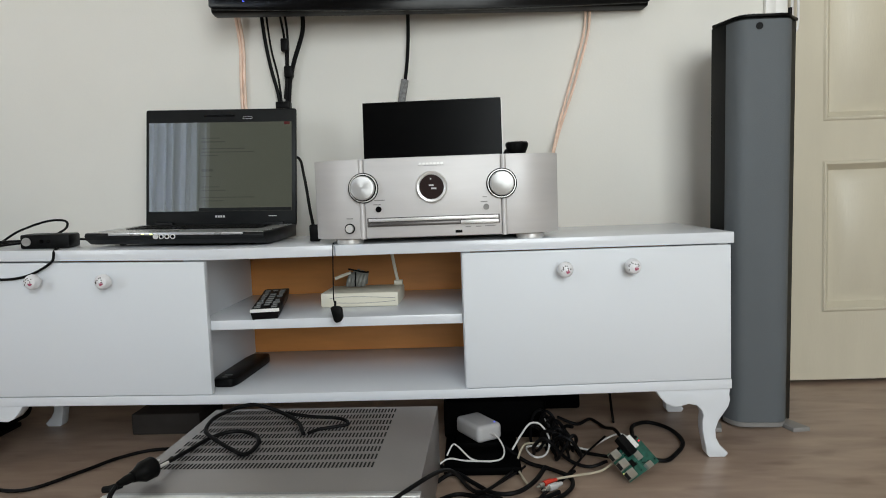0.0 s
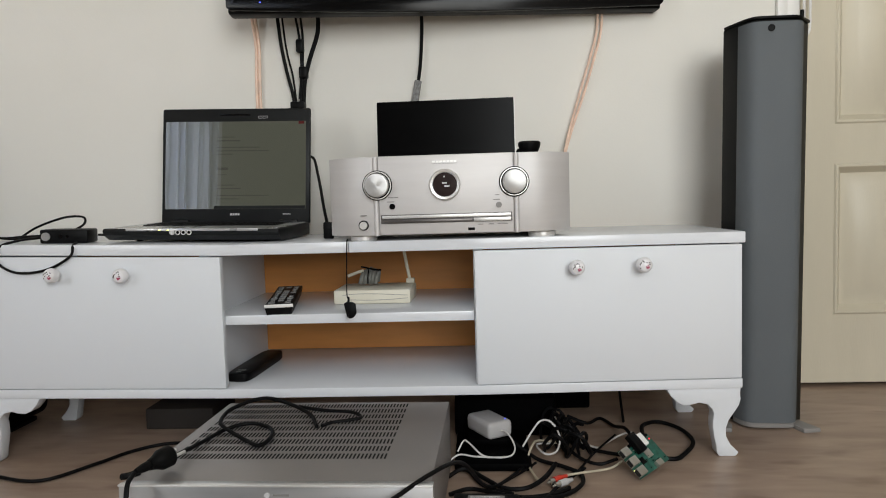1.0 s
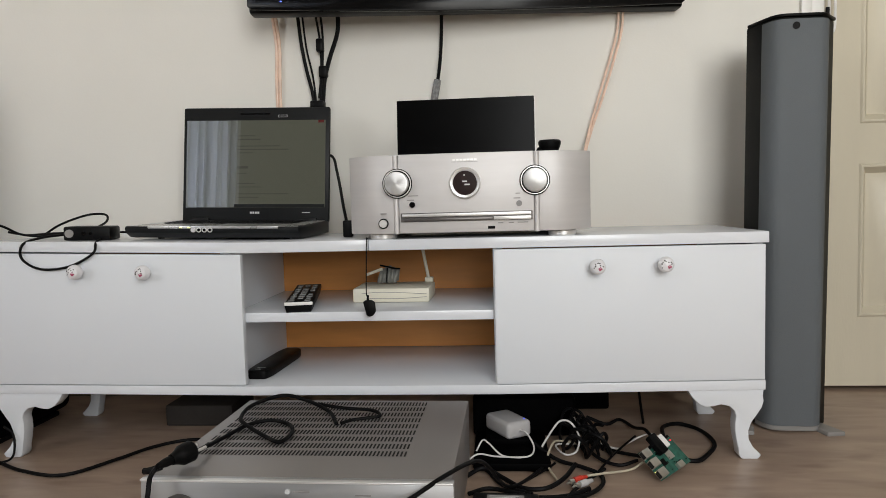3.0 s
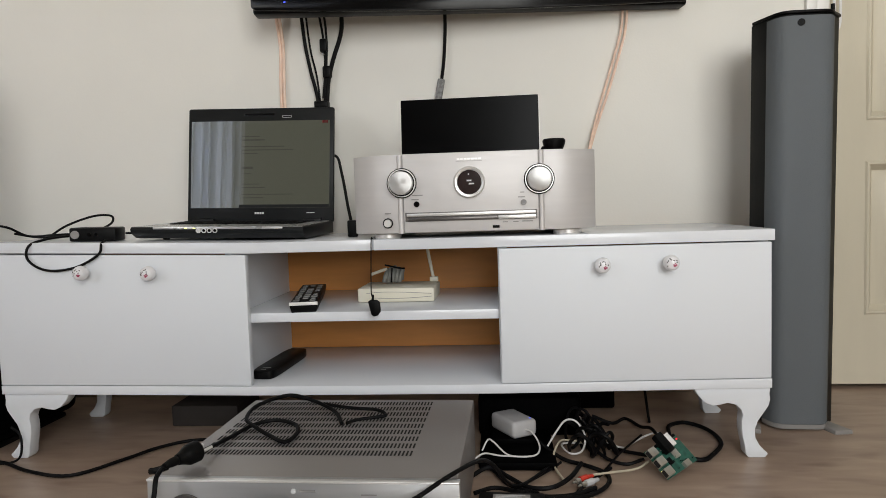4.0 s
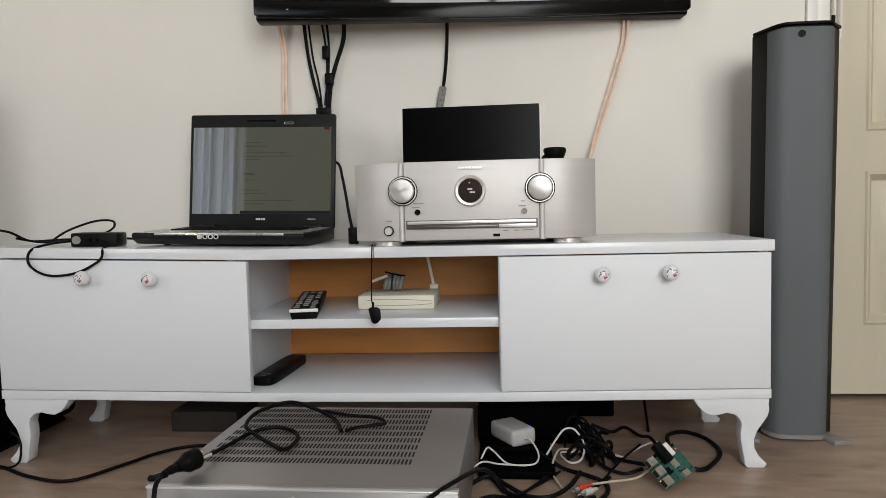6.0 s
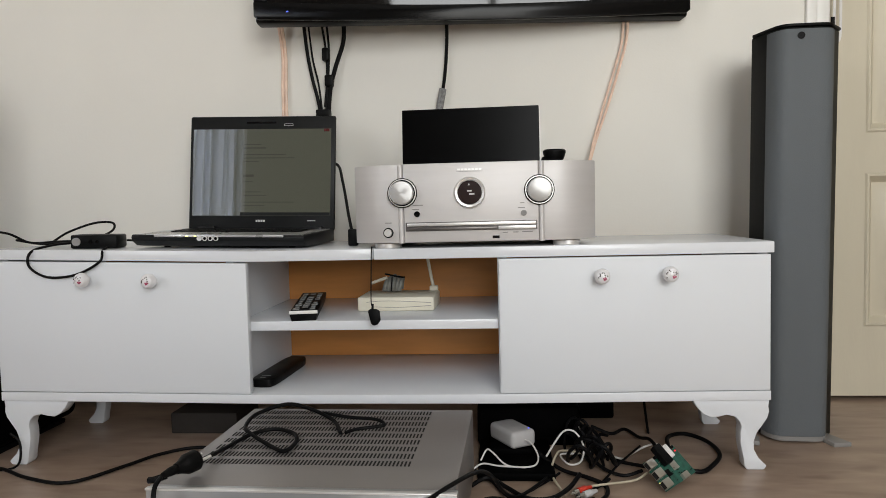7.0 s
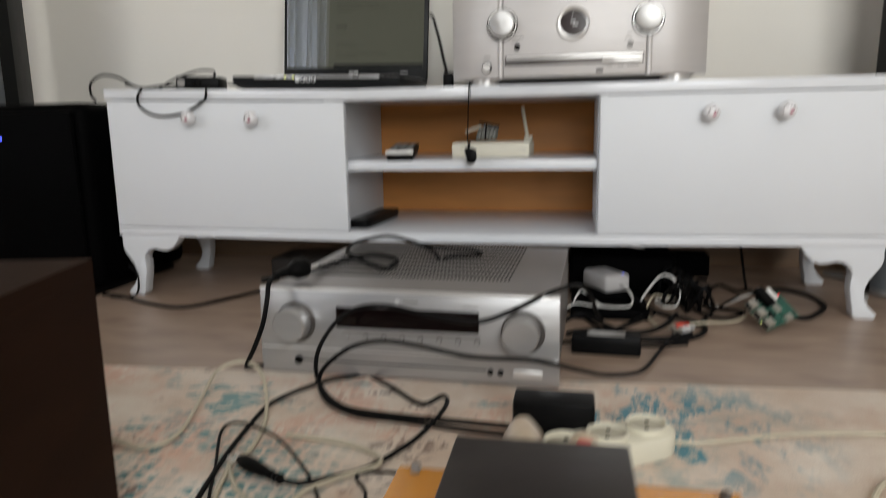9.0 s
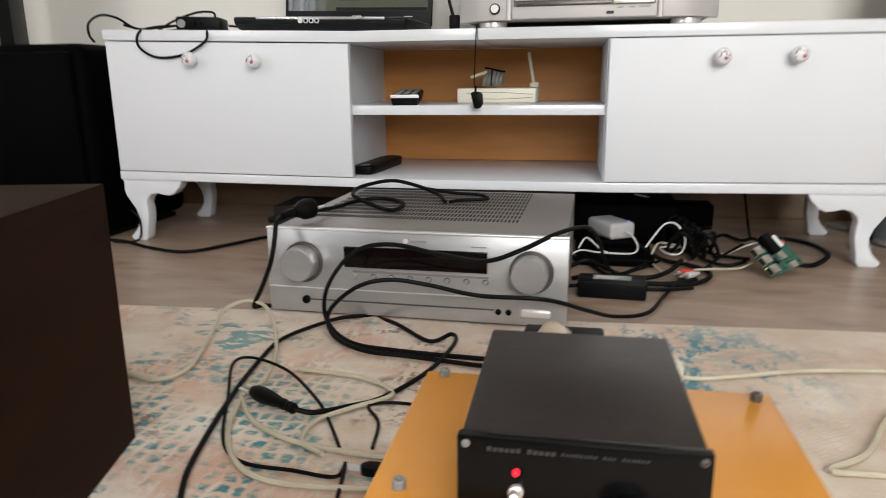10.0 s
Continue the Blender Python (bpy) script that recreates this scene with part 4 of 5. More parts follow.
def router():
    e = thing("network_router", "ivory plastic network router with an upright antenna on the shelf", "router", (0.769, 0.178, 0.2965), (0, 0, -1))
    x0, x1, y0, y1 = -0.084, 0.084, -0.062, 0.062
    part("body", box_bm(x0, x1, y0, y1, 0.0, 0.031, bevel=0.004), ROUTER, e)
    part("front_line", tube_bm([(x0 + 0.02, y0 - 0.0002, 0.020), (-0.03, y0 - 0.0002, 0.0225), (0.02, y0 - 0.0002, 0.0215), (x1 - 0.006, y0 - 0.0002, 0.018)], 0.0006, n=5), TEXTD, e)
    part("front_line", tube_bm([(x0 + 0.03, y0 - 0.0002, 0.010), (0.0, y0 - 0.0002, 0.0085), (0.04, y0 - 0.0002, 0.0095), (x1 - 0.006, y0 - 0.0002, 0.012)], 0.0006, n=5), TEXTD, e)
    part("antenna", tube_bm([(0.072, 0.052, 0.03), (0.0645, 0.055, 0.068), (0.0575, 0.058, 0.107)], 0.0037, n=10), ROUTER, e)
    part("antenna_base", box_bm(0.062, 0.081, 0.045, 0.061, 0.031, 0.042, bevel=0.002), ROUTER, e)


router()


def bundle():
    e = thing("tied_cord", "folded grey cord tied with a black clip on the router", "cord", (0.752, 0.205, 0.3278))
    bm = bmesh.new()
    for i in range(5):
        x = -0.017 + i * 0.0085
        add_tube(bm, [(x - 0.004, -0.010 + 0.003 * (i % 2), 0.005), (x, -0.014, 0.018), (x + 0.003, -0.004, 0.034 - 0.003 * abs(i - 2)), (x + 0.001, 0.008, 0.033 - 0.003 * abs(i - 2)), (x - 0.002, 0.012, 0.006)], 0.0054, n=7, step=4)
    part("cord", bm, CORDG, e)
    part("clip", tube_bm([(-0.018, -0.012, 0.043), (-0.002, -0.017, 0.040), (0.014, -0.014, 0.036), (0.026, -0.006, 0.034)], 0.0021, n=6), RUBBER, e, "black clip")
    part("strap", tube_bm([(-0.003, -0.0195, 0.004), (-0.002, -0.0205, 0.020), (-0.001, -0.018, 0.037)], 0.0016, n=6), RUBBER, e)
    part("tail", tube_bm([(-0.014, -0.008, 0.034), (-0.030, -0.008, 0.029), (-0.050, -0.010, 0.022)], 0.0036, n=7), ROUTER, e, "pale loose end")


bundle()


# ---- television on the wall ----
def television():
    e = thing("television", "wide black glossy television on the wall above the cabinet", "television", (0.9435, 0.35, 0.9735), (0, 0.0, 6.4))
    W, H = 1.056, 0.63
    part("body", box_bm(-W / 2, W / 2, 0.006, 0.052, 0.0, H, bevel=0.006), BLACKP, e)
    b = 0.046
    bm = bmesh.new()
    # bowed lower frame, then the three plain ones
    out = [(-W / 2, 0.012), (-W / 2 + 0.01, 0.004)] + [(-W / 2 + 0.03 + (W - 0.06) * i / 12, 0.004 - 0.009 * math.sin(math.pi * i / 12)) for i in range(13)] + [(W / 2 - 0.01, 0.004), (W / 2, 0.012), (W / 2, b)] + [(W / 2 - W * i / 16, b - 0.013 * math.sin(math.pi * i / 16)) for i in range(1, 16)] + [(-W / 2, b)]
    g = prism_bm(out, -0.012, -0.0032, "xz", bevel=0.002)
    part("lower_frame", g, BLACKG, e, "glossy black lower frame")
    part("side_frame", box_bm(-W / 2, -W / 2 + 0.03, -0.01, 0.0055, b + 0.0005, H, bevel=0.003), BLACKG, e)
    part("side_frame", box_bm(W / 2 - 0.03, W / 2, -0.01, 0.0055, b + 0.0005, H, bevel=0.003), BLACKG, e)
    part("upper_frame", box_bm(-W / 2 + 0.0305, W / 2 - 0.0305, -0.01, 0.0055, H - 0.03, H, bevel=0.003), BLACKG, e)
    part("screen", box_bm(-W / 2 + 0.0305, W / 2 - 0.0305, -0.003, 0.0052, b - 0.0145, H - 0.0305), TVGLASS, e, "black screen")
    part("standby_light", box_bm(-0.4500, -0.4455, -0.0128, -0.0118, 0.0212, 0.0230), LEDB, e, "small blue light")
    part("bracket", box_bm(-0.15, 0.15, 0.0525, 0.085, 0.2, 0.45, bevel=0.004), BLACKM, e)


television()

WC = "black cable hanging from the television against the wall"
WY = 0.443
cable("wall_cable", [(0.500, 0.42, 1.02), (0.503, WY, 0.93), (0.515, WY, 0.86), (0.530, WY, 0.79), (0.534, WY, 0.70)], 0.0046, RUBBER, WC, "cables below the television")
cable("wall_cable", [(0.511, 0.425, 1.02), (0.516, WY, 0.92), (0.530, WY, 0.85), (0.537, WY, 0.78)], 0.0026, RUBBER, WC, "cables below the television")
cable("wall_cable", [(0.545, 0.42, 1.02), (0.552, WY, 0.94), (0.553, WY, 0.86), (0.545, WY, 0.79)], 0.0030, RUBBER, WC, "cables below the television")
cable("wall_cable", [(0.559, 0.42, 1.02), (0.560, WY, 0.95), (0.556, WY, 0.86), (0.546, WY, 0.76)], 0.0030, RUBBER, WC, "cables below the television")
cable("wall_cable", [(0.606, 0.42, 1.02), (0.600, WY, 0.96), (0.576, WY, 0.89), (0.560, WY, 0.83), (0.552, WY, 0.74)], 0.0056, RUBBER, WC, "cables below the television")
solid("ferrite_bead", box_bm(0.543, 0.562, WY - 0.011, WY + 0.009, 0.908, 0.942, bevel=0.004), BLACKP, "black ferrite bead clipped on a cable", "ferrite bead", "ferrite beads")
solid("ferrite_bead", box_bm(0.548, 0.570, WY - 0.011, WY + 0.009, 0.842, 0.872, bevel=0.004), BLACKP, "black ferrite bead clipped on a cable", "ferrite bead", "ferrite beads")
solid("cable_clamp", box_bm(0.524, 0.560, WY - 0.018, WY + 0.010, 0.762, 0.782, bevel=0.003), BLACKP, "black clamp gathering the wall cables", "clamp")
cable("wall_cable", [(0.872, 0.42, 1.01), (0.870, WY, 0.95), (0.864, WY, 0.87), (0.853, WY, 0.80)], 0.0044, RUBBER, WC, "cables below the television")
cable("wound_cable", [(0.857, WY - 0.002, 0.825), (0.850, WY - 0.002, 0.79), (0.842, WY - 0.002, 0.75)], 0.0095, GREYCAB, "grey wound sleeve round a black cable on the wall")
SW = "flat copper-coloured speaker wire on the wall"
for dx in (0.0, 0.011):
    cable("speaker_wire", [(0.430 + dx * 0.8, 0.43, 1.02), (0.434 + dx * 0.75, WY + 0.008, 0.93), (0.431 + dx * 0.8, WY + 0.008, 0.84), (0.430 + dx * 0.8, WY + 0.008, 0.70)], 0.0042, COPPER, SW, "speaker wires")
    cable("speaker_wire", [(1.318 + dx, 0.44, 1.0), (1.314 + dx, WY + 0.004, 0.93), (1.295 + dx, WY + 0.004, 0.86), (1.267 + dx, WY + 0.004, 0.77), (1.240 + dx * 0.5, WY - 0.002, 0.68), (1.215, 0.40, 0.59)], 0.0032, COPPER, SW, "speaker wires")




# ---- floor speakers ----
def tower_speaker(loc, rot):
    e = thing("tower_speaker", "tall slim floor speaker with a grey cloth front and black sides", "speaker", loc, rot, "pair of floor speakers")
    H = 0.872
    bow = []
    for i in range(17):
        u = -1 + i / 8
        bow.append((0.014 + 0.0635 * u, -0.006 + (0.042 if u < 0 else 0.025) * abs(u) ** 6))
    out = [(x, y + 0.0055) for x, y in bow] + [(0.100, 0.052), (0.094, 0.21), (0.000, 0.235), (-0.064, 0.092)]
    part("cabinet", prism_bm(out, 0.0045, H, "xy", bevel=0.002), BLACKS, e)
    cloth = bow + [(x, y + 0.005) for x, y in reversed(bow)]
    part("grille", prism_bm(cloth, 0.0145, H - 0.005, "xy", smooth=True), GRILLE, e, "blue grey cloth front")
    part("lower_trim", prism_bm([(x, y - 0.001) for x, y in cloth], 0.0045, 0.014, "xy"), FOOTG, e)
    part("top_cap", prism_bm([(x * 1.012, y - 0.006 if y < 0.1 else y) for x, y in out], H + 0.0005, H + 0.006, "xy", bevel=0.001), BLACKP, e)
    part("badge", lathe_bm(((0.0, 0), (0.0072, 0), (0.0072, 0.0025), (0.0055, 0.003), (0.0, 0.0015)), (0, -1, 0), (0.002, -0.006, H - 0.019), n=22), BLACKP, e, "round dark badge")
    for s in (-1, 1):
        part("foot", prism_bm([(s * 0.064, 0.004), (s * 0.074, -0.030), (s * 0.112, -0.022), (s * 0.108, -0.012), (s * 0.083, 0.05)], 0.0, 0.010, "xy", bevel=0.002), FOOTG, e, "grey splayed foot")
        part("foot", prism_bm([(s * 0.056, 0.17), (s * 0.085, 0.21), (s * 0.088, 0.225), (s * 0.05, 0.222)], 0.0, 0.010, "xy", bevel=0.002), FOOTG, e, "grey splayed foot")
    part("post", cyl_bm((0.086, 0.05, H + 0.018), (0, 0, 1), 0.004, 0.004, 0.022, n=12), BLACKP, e, "short black post")
    return e


right = tower_speaker((1.608, 0.146, 0.0), (0, 0.7, -2.0))
copy_thing(right, pose(-0.522, 0.106, 0.0, 0, 0, 27.0))


def subwoofer():
    e = thing("subwoofer", "large black subwoofer with rounded edges and a small blue light", "subwoofer", (-0.262, -0.055, 0.0))
    part("base_plate", box_bm(-0.155, 0.155, 0.012, 0.33, 0.0, 0.012, bevel=0.004), BLACKP, e)
    part("cabinet", box_bm(-0.168, 0.168, 0.022, 0.37, 0.0125, 0.428, bevel=0.026, seg=5), BLACKM, e)
    part("front_grille", box_bm(-0.150, 0.150, 0.004, 0.0215, 0.035, 0.410, bevel=0.008), BLACKM, e)
    part("power_light", cyl_bm((-0.028, 0.0028, 0.353), (0, 1, 0), 0.0035, 0.0035, 0.003, n=14), LEDB, e, "blue light")


subwoofer()


# ---- older receiver on the floor ----
def floor_receiver():
    e = thing("floor_receiver", "older silver receiver with slotted top standing on the floor", "receiver", (0.7165, -0.455, 0.0), (0, 0, -1.4))
    W, D, H = 0.434, 0.385, 0.137
    part("front_panel", prism_bm([(-0.010, 0.034), (-0.004, 0.137), (0.012, 0.139), (0.012, 0.014), (-0.006, 0.014)], -W / 2, W / 2, "yz", bevel=0.0012), SILVER, e)
    part("bright_edge", box_bm(-W / 2, W / 2, -0.0065, 0.003, 0.1372, 0.1402, bevel=0.0008), SATIN, e, "bright front edge")
    case = part("case", box_bm(-W / 2 + 0.004, W / 2 - 0.004, 0.0125, D, 0.014, 0.1365, bevel=0.003), SILVERT, e)
    # rows of slots across the top
    rows, cols = 9, 56
    bm = bmesh.new()
    for r in range(rows):
        for c in range(cols):
            x, y = -0.190 + c * 0.0059, 0.098 + r * 0.0315
            add_box(bm, x, x + 0.0026, y, y + 0.019, 0.1366, 0.1372)
    tagged(part("perforation", bm, SLOT, case, "rows of dark slots"), kind="stuff")
    zc = 0.090
    for x in (-0.161, 0.168):
        k = part("knob_ring", lathe_bm(((0.0, 0), (0.0300, 0), (0.0300, 0.003), (0.0, 0.003)), (0, -1, 0), (x, -0.0055, zc), n=40), CHAMPD, e, "dark ring round the knob")
        part("volume_knob", lathe_bm(((0.0, 0), (0.0256, 0), (0.0246, 0.020), (0.0228, 0.0225), (0.0, 0.0222)), (0, -1, 0), (x - 0.002, -0.0088, zc), n=40), SILVER, k)
    part("display", box_bm(-0.098, 0.108, -0.0105, -0.0062, 0.086, 0.116, bevel=0.001), DARKD, e, "dark red-black display window")
    for i in range(8):
        x = -0.0855 if i == 0 else -0.0555 + (i - 1) * 0.0268
        part("button", lathe_bm(((0.0, 0), (0.0052 if i == 0 else 0.0030, 0), (0.005 if i == 0 else 0.0026, 0.004), (0.0, 0.0042)), (0, -1, 0), (x, -0.0082, 0.073), n=16), SILVER, e)
        part("button_ring", lathe_bm(((0.0, 0), (0.0062 if i == 0 else 0.0043, 0), (0.0060 if i == 0 else 0.0041, 0.0012), (0.0, 0.0012)), (0, -1, 0), (x, -0.0070, 0.073), n=16), SILVERT if i == 0 else CHAMPD, e)
    part("button_strip", box_bm(-0.086, 0.11, -0.0092, -0.0072, 0.0785, 0.0815), SILVERT, e)
    part("lid_seam", box_bm(-0.155, 0.118, -0.0116, -0.0088, 0.0345, 0.0362), CHAMPD, e, "dark seam of the flap")
    part("step_line", box_bm(-W / 2 + 0.002, W / 2 - 0.002, -0.0108, -0.0085, 0.0515, 0.0530), SATIN, e)
    part("headphone_jack", lathe_bm(((0.0, 0), (0.0062, 0), (0.0062, 0.003), (0.0042, 0.003), (0.004, 0.001), (0.0, 0.001)), (0, -1, 0), (-0.158, -0.0095, 0.0345), n=20), BLACKG, e)
    for x in (0.124, 0.138):
        part("input_jack", lathe_bm(((0.0, 0), (0.0042, 0), (0.0042, 0.003), (0.0028, 0.003), (0.0026, 0.001), (0.0, 0.001)), (0, -1, 0), (x, -0.0095, 0.033), n=16), BLACKG, e)
    part("power_key", box_bm(0.155, 0.195, -0.0135, -0.0085, 0.028, 0.0375, bevel=0.0015), SATIN, e)
    part("badge", cyl_bm((-0.008, -0.0062, 0.1262), (0, 1, 0), 0.0036, 0.0036, 0.002, n=14), TEXTW, e)
    part("maker_mark", box_bm(0.0, 0.022, -0.0062, -0.0052, 0.1248, 0.1275), TEXTD, e)
    part("small_print", box_bm(0.085, 0.106, -0.0062, -0.0052, 0.1212, 0.1228), TEXTD, e)
    for x in (-0.16, 0.16):
        for y in (0.04, 0.33):
            part("foot", lathe_bm(((0.0, 0), (0.02, 0), (0.022, 0.003), (0.022, 0.0138), (0.0, 0.0138)), (0, 0, 1), (x, y, 0), n=20), BLACKP, e)


floor_receiver()


def plug_body(parent, material):
    part("plug", lathe_bm(((0.0, 0), (0.0078, 0.0), (0.0092, 0.006), (0.0122, 0.013), (0.0150, 0.018), (0.0155, 0.034), (0.0140, 0.0365), (0.0, 0.0365)), (0, 0, 1), (0, 0, 0), n=20), material, parent)
    for x in (-0.0095, 0.0095):
        part("pin", cyl_bm((x, 0, 0.045), (0, 0, 1), 0.0024, 0.0024, 0.018, n=10), SATIN, parent, "metal pin")
    part("collar", lathe_bm(((0.0, 0), (0.004, 0), (0.0065, 0.012), (0.0068, 0.022), (0.0, 0.023)), (0, 0, 1), (0, 0, -0.0225), n=14), material, parent)


e = thing("mains_plug", "black mains plug with pins lying on the silver receiver", "plug", (0.510, -0.418, 0.1600), (90, 0, -32 + 180))
plug_body(e, BLACKP)
e.matrix_basis = look((0.531, -0.426, 0.1560), (0.513, -0.465, 0.1540))
e2 = thing("mains_plug", "flat black mains plug lying on the carpet", "plug", (0.62, -0.74, 0.02))
e2.matrix_basis = look((0.668, -0.770, 0.0225), (0.600, -0.734, 0.0225))
part("plug", lathe_bm(((0.0, 0.022), (0.0052, 0.022), (0.0066, 0.030), (0.0082, 0.044), (0.0086, 0.054), (0.0080, 0.062), (0.0058, 0.069), (0.0, 0.070)), (0, 0, -1), (0, 0, 0), n=18), BLACKP, e2)
part("strain_relief", lathe_bm(((0.0, 0), (0.0046, 0.0), (0.0060, 0.003), (0.0045, 0.006), (0.0058, 0.009), (0.0046, 0.012), (0.0058, 0.016), (0.0056, 0.0215), (0.0, 0.0218)), (0, 0, -1), (0, 0, 0), n=14), BLACKP, e2)
for x in (-0.007, 0.007):
    part("pin", cyl_bm((x * 0.7, 0, -0.0775), (0, 0, 1), 0.0018, 0.0018, 0.015, n=10), SATIN, e2, "metal pin")

FC = "black cable lying in loops on the floor"
AC = "black cord looped over the silver receiver"
cable("black_cable", [(0.545, -0.375, 0.150), (0.551, -0.300, 0.1415), (0.569, -0.232, 0.1415), (0.601, -0.206, 0.1415), (0.640, -0.227, 0.1415), (0.657, -0.266, 0.1415), (0.652, -0.312, 0.1415), (0.621, -0.289, 0.1415), (0.575, -0.250, 0.148), (0.556, -0.224, 0.152), (0.556, -0.170, 0.157), (0.598, -0.125, 0.162), (0.647, -0.140, 0.157), (0.697, -0.175, 0.147), (0.721, -0.225, 0.1418)], 0.0034, RUBBER, AC)
cable("black_cable", [(0.729, -0.224, 0.1418), (0.744, -0.206, 0.1418), (0.775, -0.192, 0.1418), (0.789, -0.182, 0.1420), (0.770, -0.160, 0.1445), (0.716, -0.150, 0.146), (0.670, -0.146, 0.152)], 0.0030, RUBBER, AC)
cable("black_cable", [(0.524, -0.440, 0.152), (0.512, -0.449, 0.150), (0.502, -0.447, 0.148)], 0.0048, RUBBER, "short black cord stub beside the plug")
cable("black_cable", [(0.520, -0.450, 0.153), (0.524, -0.474, 0.149), (0.526, -0.486, 0.13), (0.519, -0.490, 0.095), (0.503, -0.490, 0.058), (0.481, -0.475, 0.024), (0.484, -0.450, 0.017), (0.510, -0.430, 0.010)], 0.0034, RUBBER, "black cord hanging down the silver receiver's front")
cable("floor_cable", [(0.480, -0.02, 0.0045), (0.40, 0.07, 0.0045), (0.318, 0.083, 0.0045), (0.257, 0.039, 0.0045), (0.218, -0.028, 0.0045), (0.156, -0.112, 0.0045), (0.057, -0.092, 0.0045), (-0.028, -0.048, 0.0045), (-0.09, -0.035, 0.0045)], 0.0036, RUBBER, FC, "floor cables")
cable("floor_cable", [(-0.06, -0.05, 0.004), (-0.018, -0.048, 0.004), (-0.006, -0.03, 0.012), (-0.012, -0.018, 0.05), (-0.03, -0.02, 0.07)], 0.0024, RUBBER, "thin black cable standing up beside the cabinet leg", "floor cables")
cable("speaker_cable", [(1.083, -0.063, 0.008), (1.058, -0.115, 0.011), (1.027, -0.160, 0.010), (1.007, -0.188, 0.019), (0.991, -0.240, 0.053), (0.976, -0.312, 0.104), (0.957, -0.380, 0.137), (0.920, -0.448, 0.143), (0.872, -0.494, 0.128), (0.825, -0.497, 0.112), (0.766, -0.502, 0.120), (0.704, -0.502, 0.131), (0.657, -0.502, 0.124), (0.627, -0.510, 0.098), (0.609, -0.518, 0.062), (0.611, -0.520, 0.024), (0.660, -0.572, 0.017), (0.725, -0.590, 0.017), (0.84, -0.598, 0.017), (0.90, -0.63, 0.03)], 0.0031, RUBBER, "thick black cable bridging the silver receiver's front", "floor cables")
cable("speaker_cable", [(1.19, -0.08, 0.007), (1.12, -0.18, 0.007), (1.085, -0.27, 0.006), (1.050, -0.360, 0.006), (1.002, -0.395, 0.010), (0.960, -0.452, 0.036), (0.905, -0.500, 0.064), (0.817, -0.503, 0.066), (0.750, -0.502, 0.077), (0.698, -0.512, 0.085), (0.653, -0.520, 0.074), (0.612, -0.515, 0.036), (0.634, -0.560, 0.020), (0.686, -0.598, 0.018), (0.750, -0.605, 0.017), (0.833, -0.618, 0.017), (0.9, -0.65, 0.03)], 0.0030, RUBBER, "thick black cable looping before the silver receiver", "floor cables")
cable("floor_cable", [(0.667, -0.7695, 0.0225), (0.685, -0.765, 0.018), (0.712, -0.742, 0.015), (0.744, -0.714, 0.015), (0.778, -0.638, 0.015), (0.795, -0.560, 0.020), (0.784, -0.525, 0.018), (0.759, -0.547, 0.015), (0.70, -0.49, 0.015), (0.65, -0.44, 0.006)], 0.0028, RUBBER, FC, "floor cables")
cable("floor_cable", [(0.68, -0.43, 0.007), (0.627, -0.476, 0.016), (0.600, -0.505, 0.016), (0.568, -0.572, 0.016), (0.570, -0.647, 0.016), (0.584, -0.745, 0.016), (0.612, -0.870, 0.016), (0.636, -0.93, 0.016), (0.68, -1.03, 0.016)], 0.0028, RUBBER, FC, "floor cables")
cable("thin_cable", [(0.735, -0.825, 0.014), (0.700, -0.765, 0.014), (0.676, -0.736, 0.02), (0.621, -0.680, 0.022), (0.560, -0.643, 0.018), (0.540, -0.655, 0.014), (0.578, -0.739, 0.014), (0.618, -0.825, 0.014), (0.654, -0.858, 0.014), (0.704, -0.863, 0.014), (0.744, -0.866, 0.014), (0.748, -0.850, 0.018), (0.757, -0.900, 0.014)], 0.0018, RUBBER, "thin black cable in a loop on the carpet", "floor cables")
cable("thin_cable", [(0.800, -0.728, 0.014), (0.765, -0.722, 0.014), (0.734, -0.733, 0.014), (0.754, -0.767, 0.014), (0.762, -0.815, 0.014)], 0.0018, RUBBER, "thin black cable in a loop on the carpet", "floor cables")
CC = "cream flat extension cable in loops on the carpet"
cable("cream_cable", [(0.40, -0.70, 0.0155), (0.435, -0.705, 0.0155), (0.475, -0.716, 0.0155), (0.496, -0.680, 0.0155), (0.474, -0.588, 0.022), (0.455, -0.510, 0.03), (0.480, -0.480, 0.034), (0.524, -0.513, 0.03), (0.576, -0.610, 0.018), (0.598, -0.692, 0.0155), (0.593, -0.737, 0.0155)], 0.0027, CCABLE, CC, "cream cables")
cable("cream_cable", [(0.593, -0.739, 0.0155), (0.631, -0.788, 0.0155), (0.685, -0.818, 0.0155), (0.744, -0.828, 0.0155), (0.80, -0.83, 0.0155), (0.86, -0.80, 0.0155)], 0.0027, CCABLE, CC, "cream cables")
cable("cream_cable", [(0.596, -0.745, 0.0155), (0.614, -0.807, 0.0155), (0.644, -0.855, 0.0155), (0.681, -0.881, 0.0155), (0.733, -0.885, 0.0155), (0.80, -0.874, 0.0155), (0.88, -0.84, 0.0155)], 0.0027, CCABLE, CC, "cream cables")
cable("cream_cable", [(0.720, -0.835, 0.0155), (0.694, -0.816, 0.0155), (0.692, -0.777, 0.0155), (0.718, -0.745, 0.0155), (0.752, -0.705, 0.0155), (0.707, -0.672, 0.0155), (0.625, -0.660, 0.0155)], 0.0026, CCABLE, CC, "cream cables")
cable("cream_cable", [(1.045, -0.625, 0.026), (1.070, -0.61, 0.0155), (1.096, -0.606, 0.0155), (1.142, -0.589, 0.0155), (1.201, -0.568, 0.0155), (1.290, -0.553, 0.0155), (1.5, -0.53, 0.0155)], 0.0027, CCABLE, CC, "cream cables")
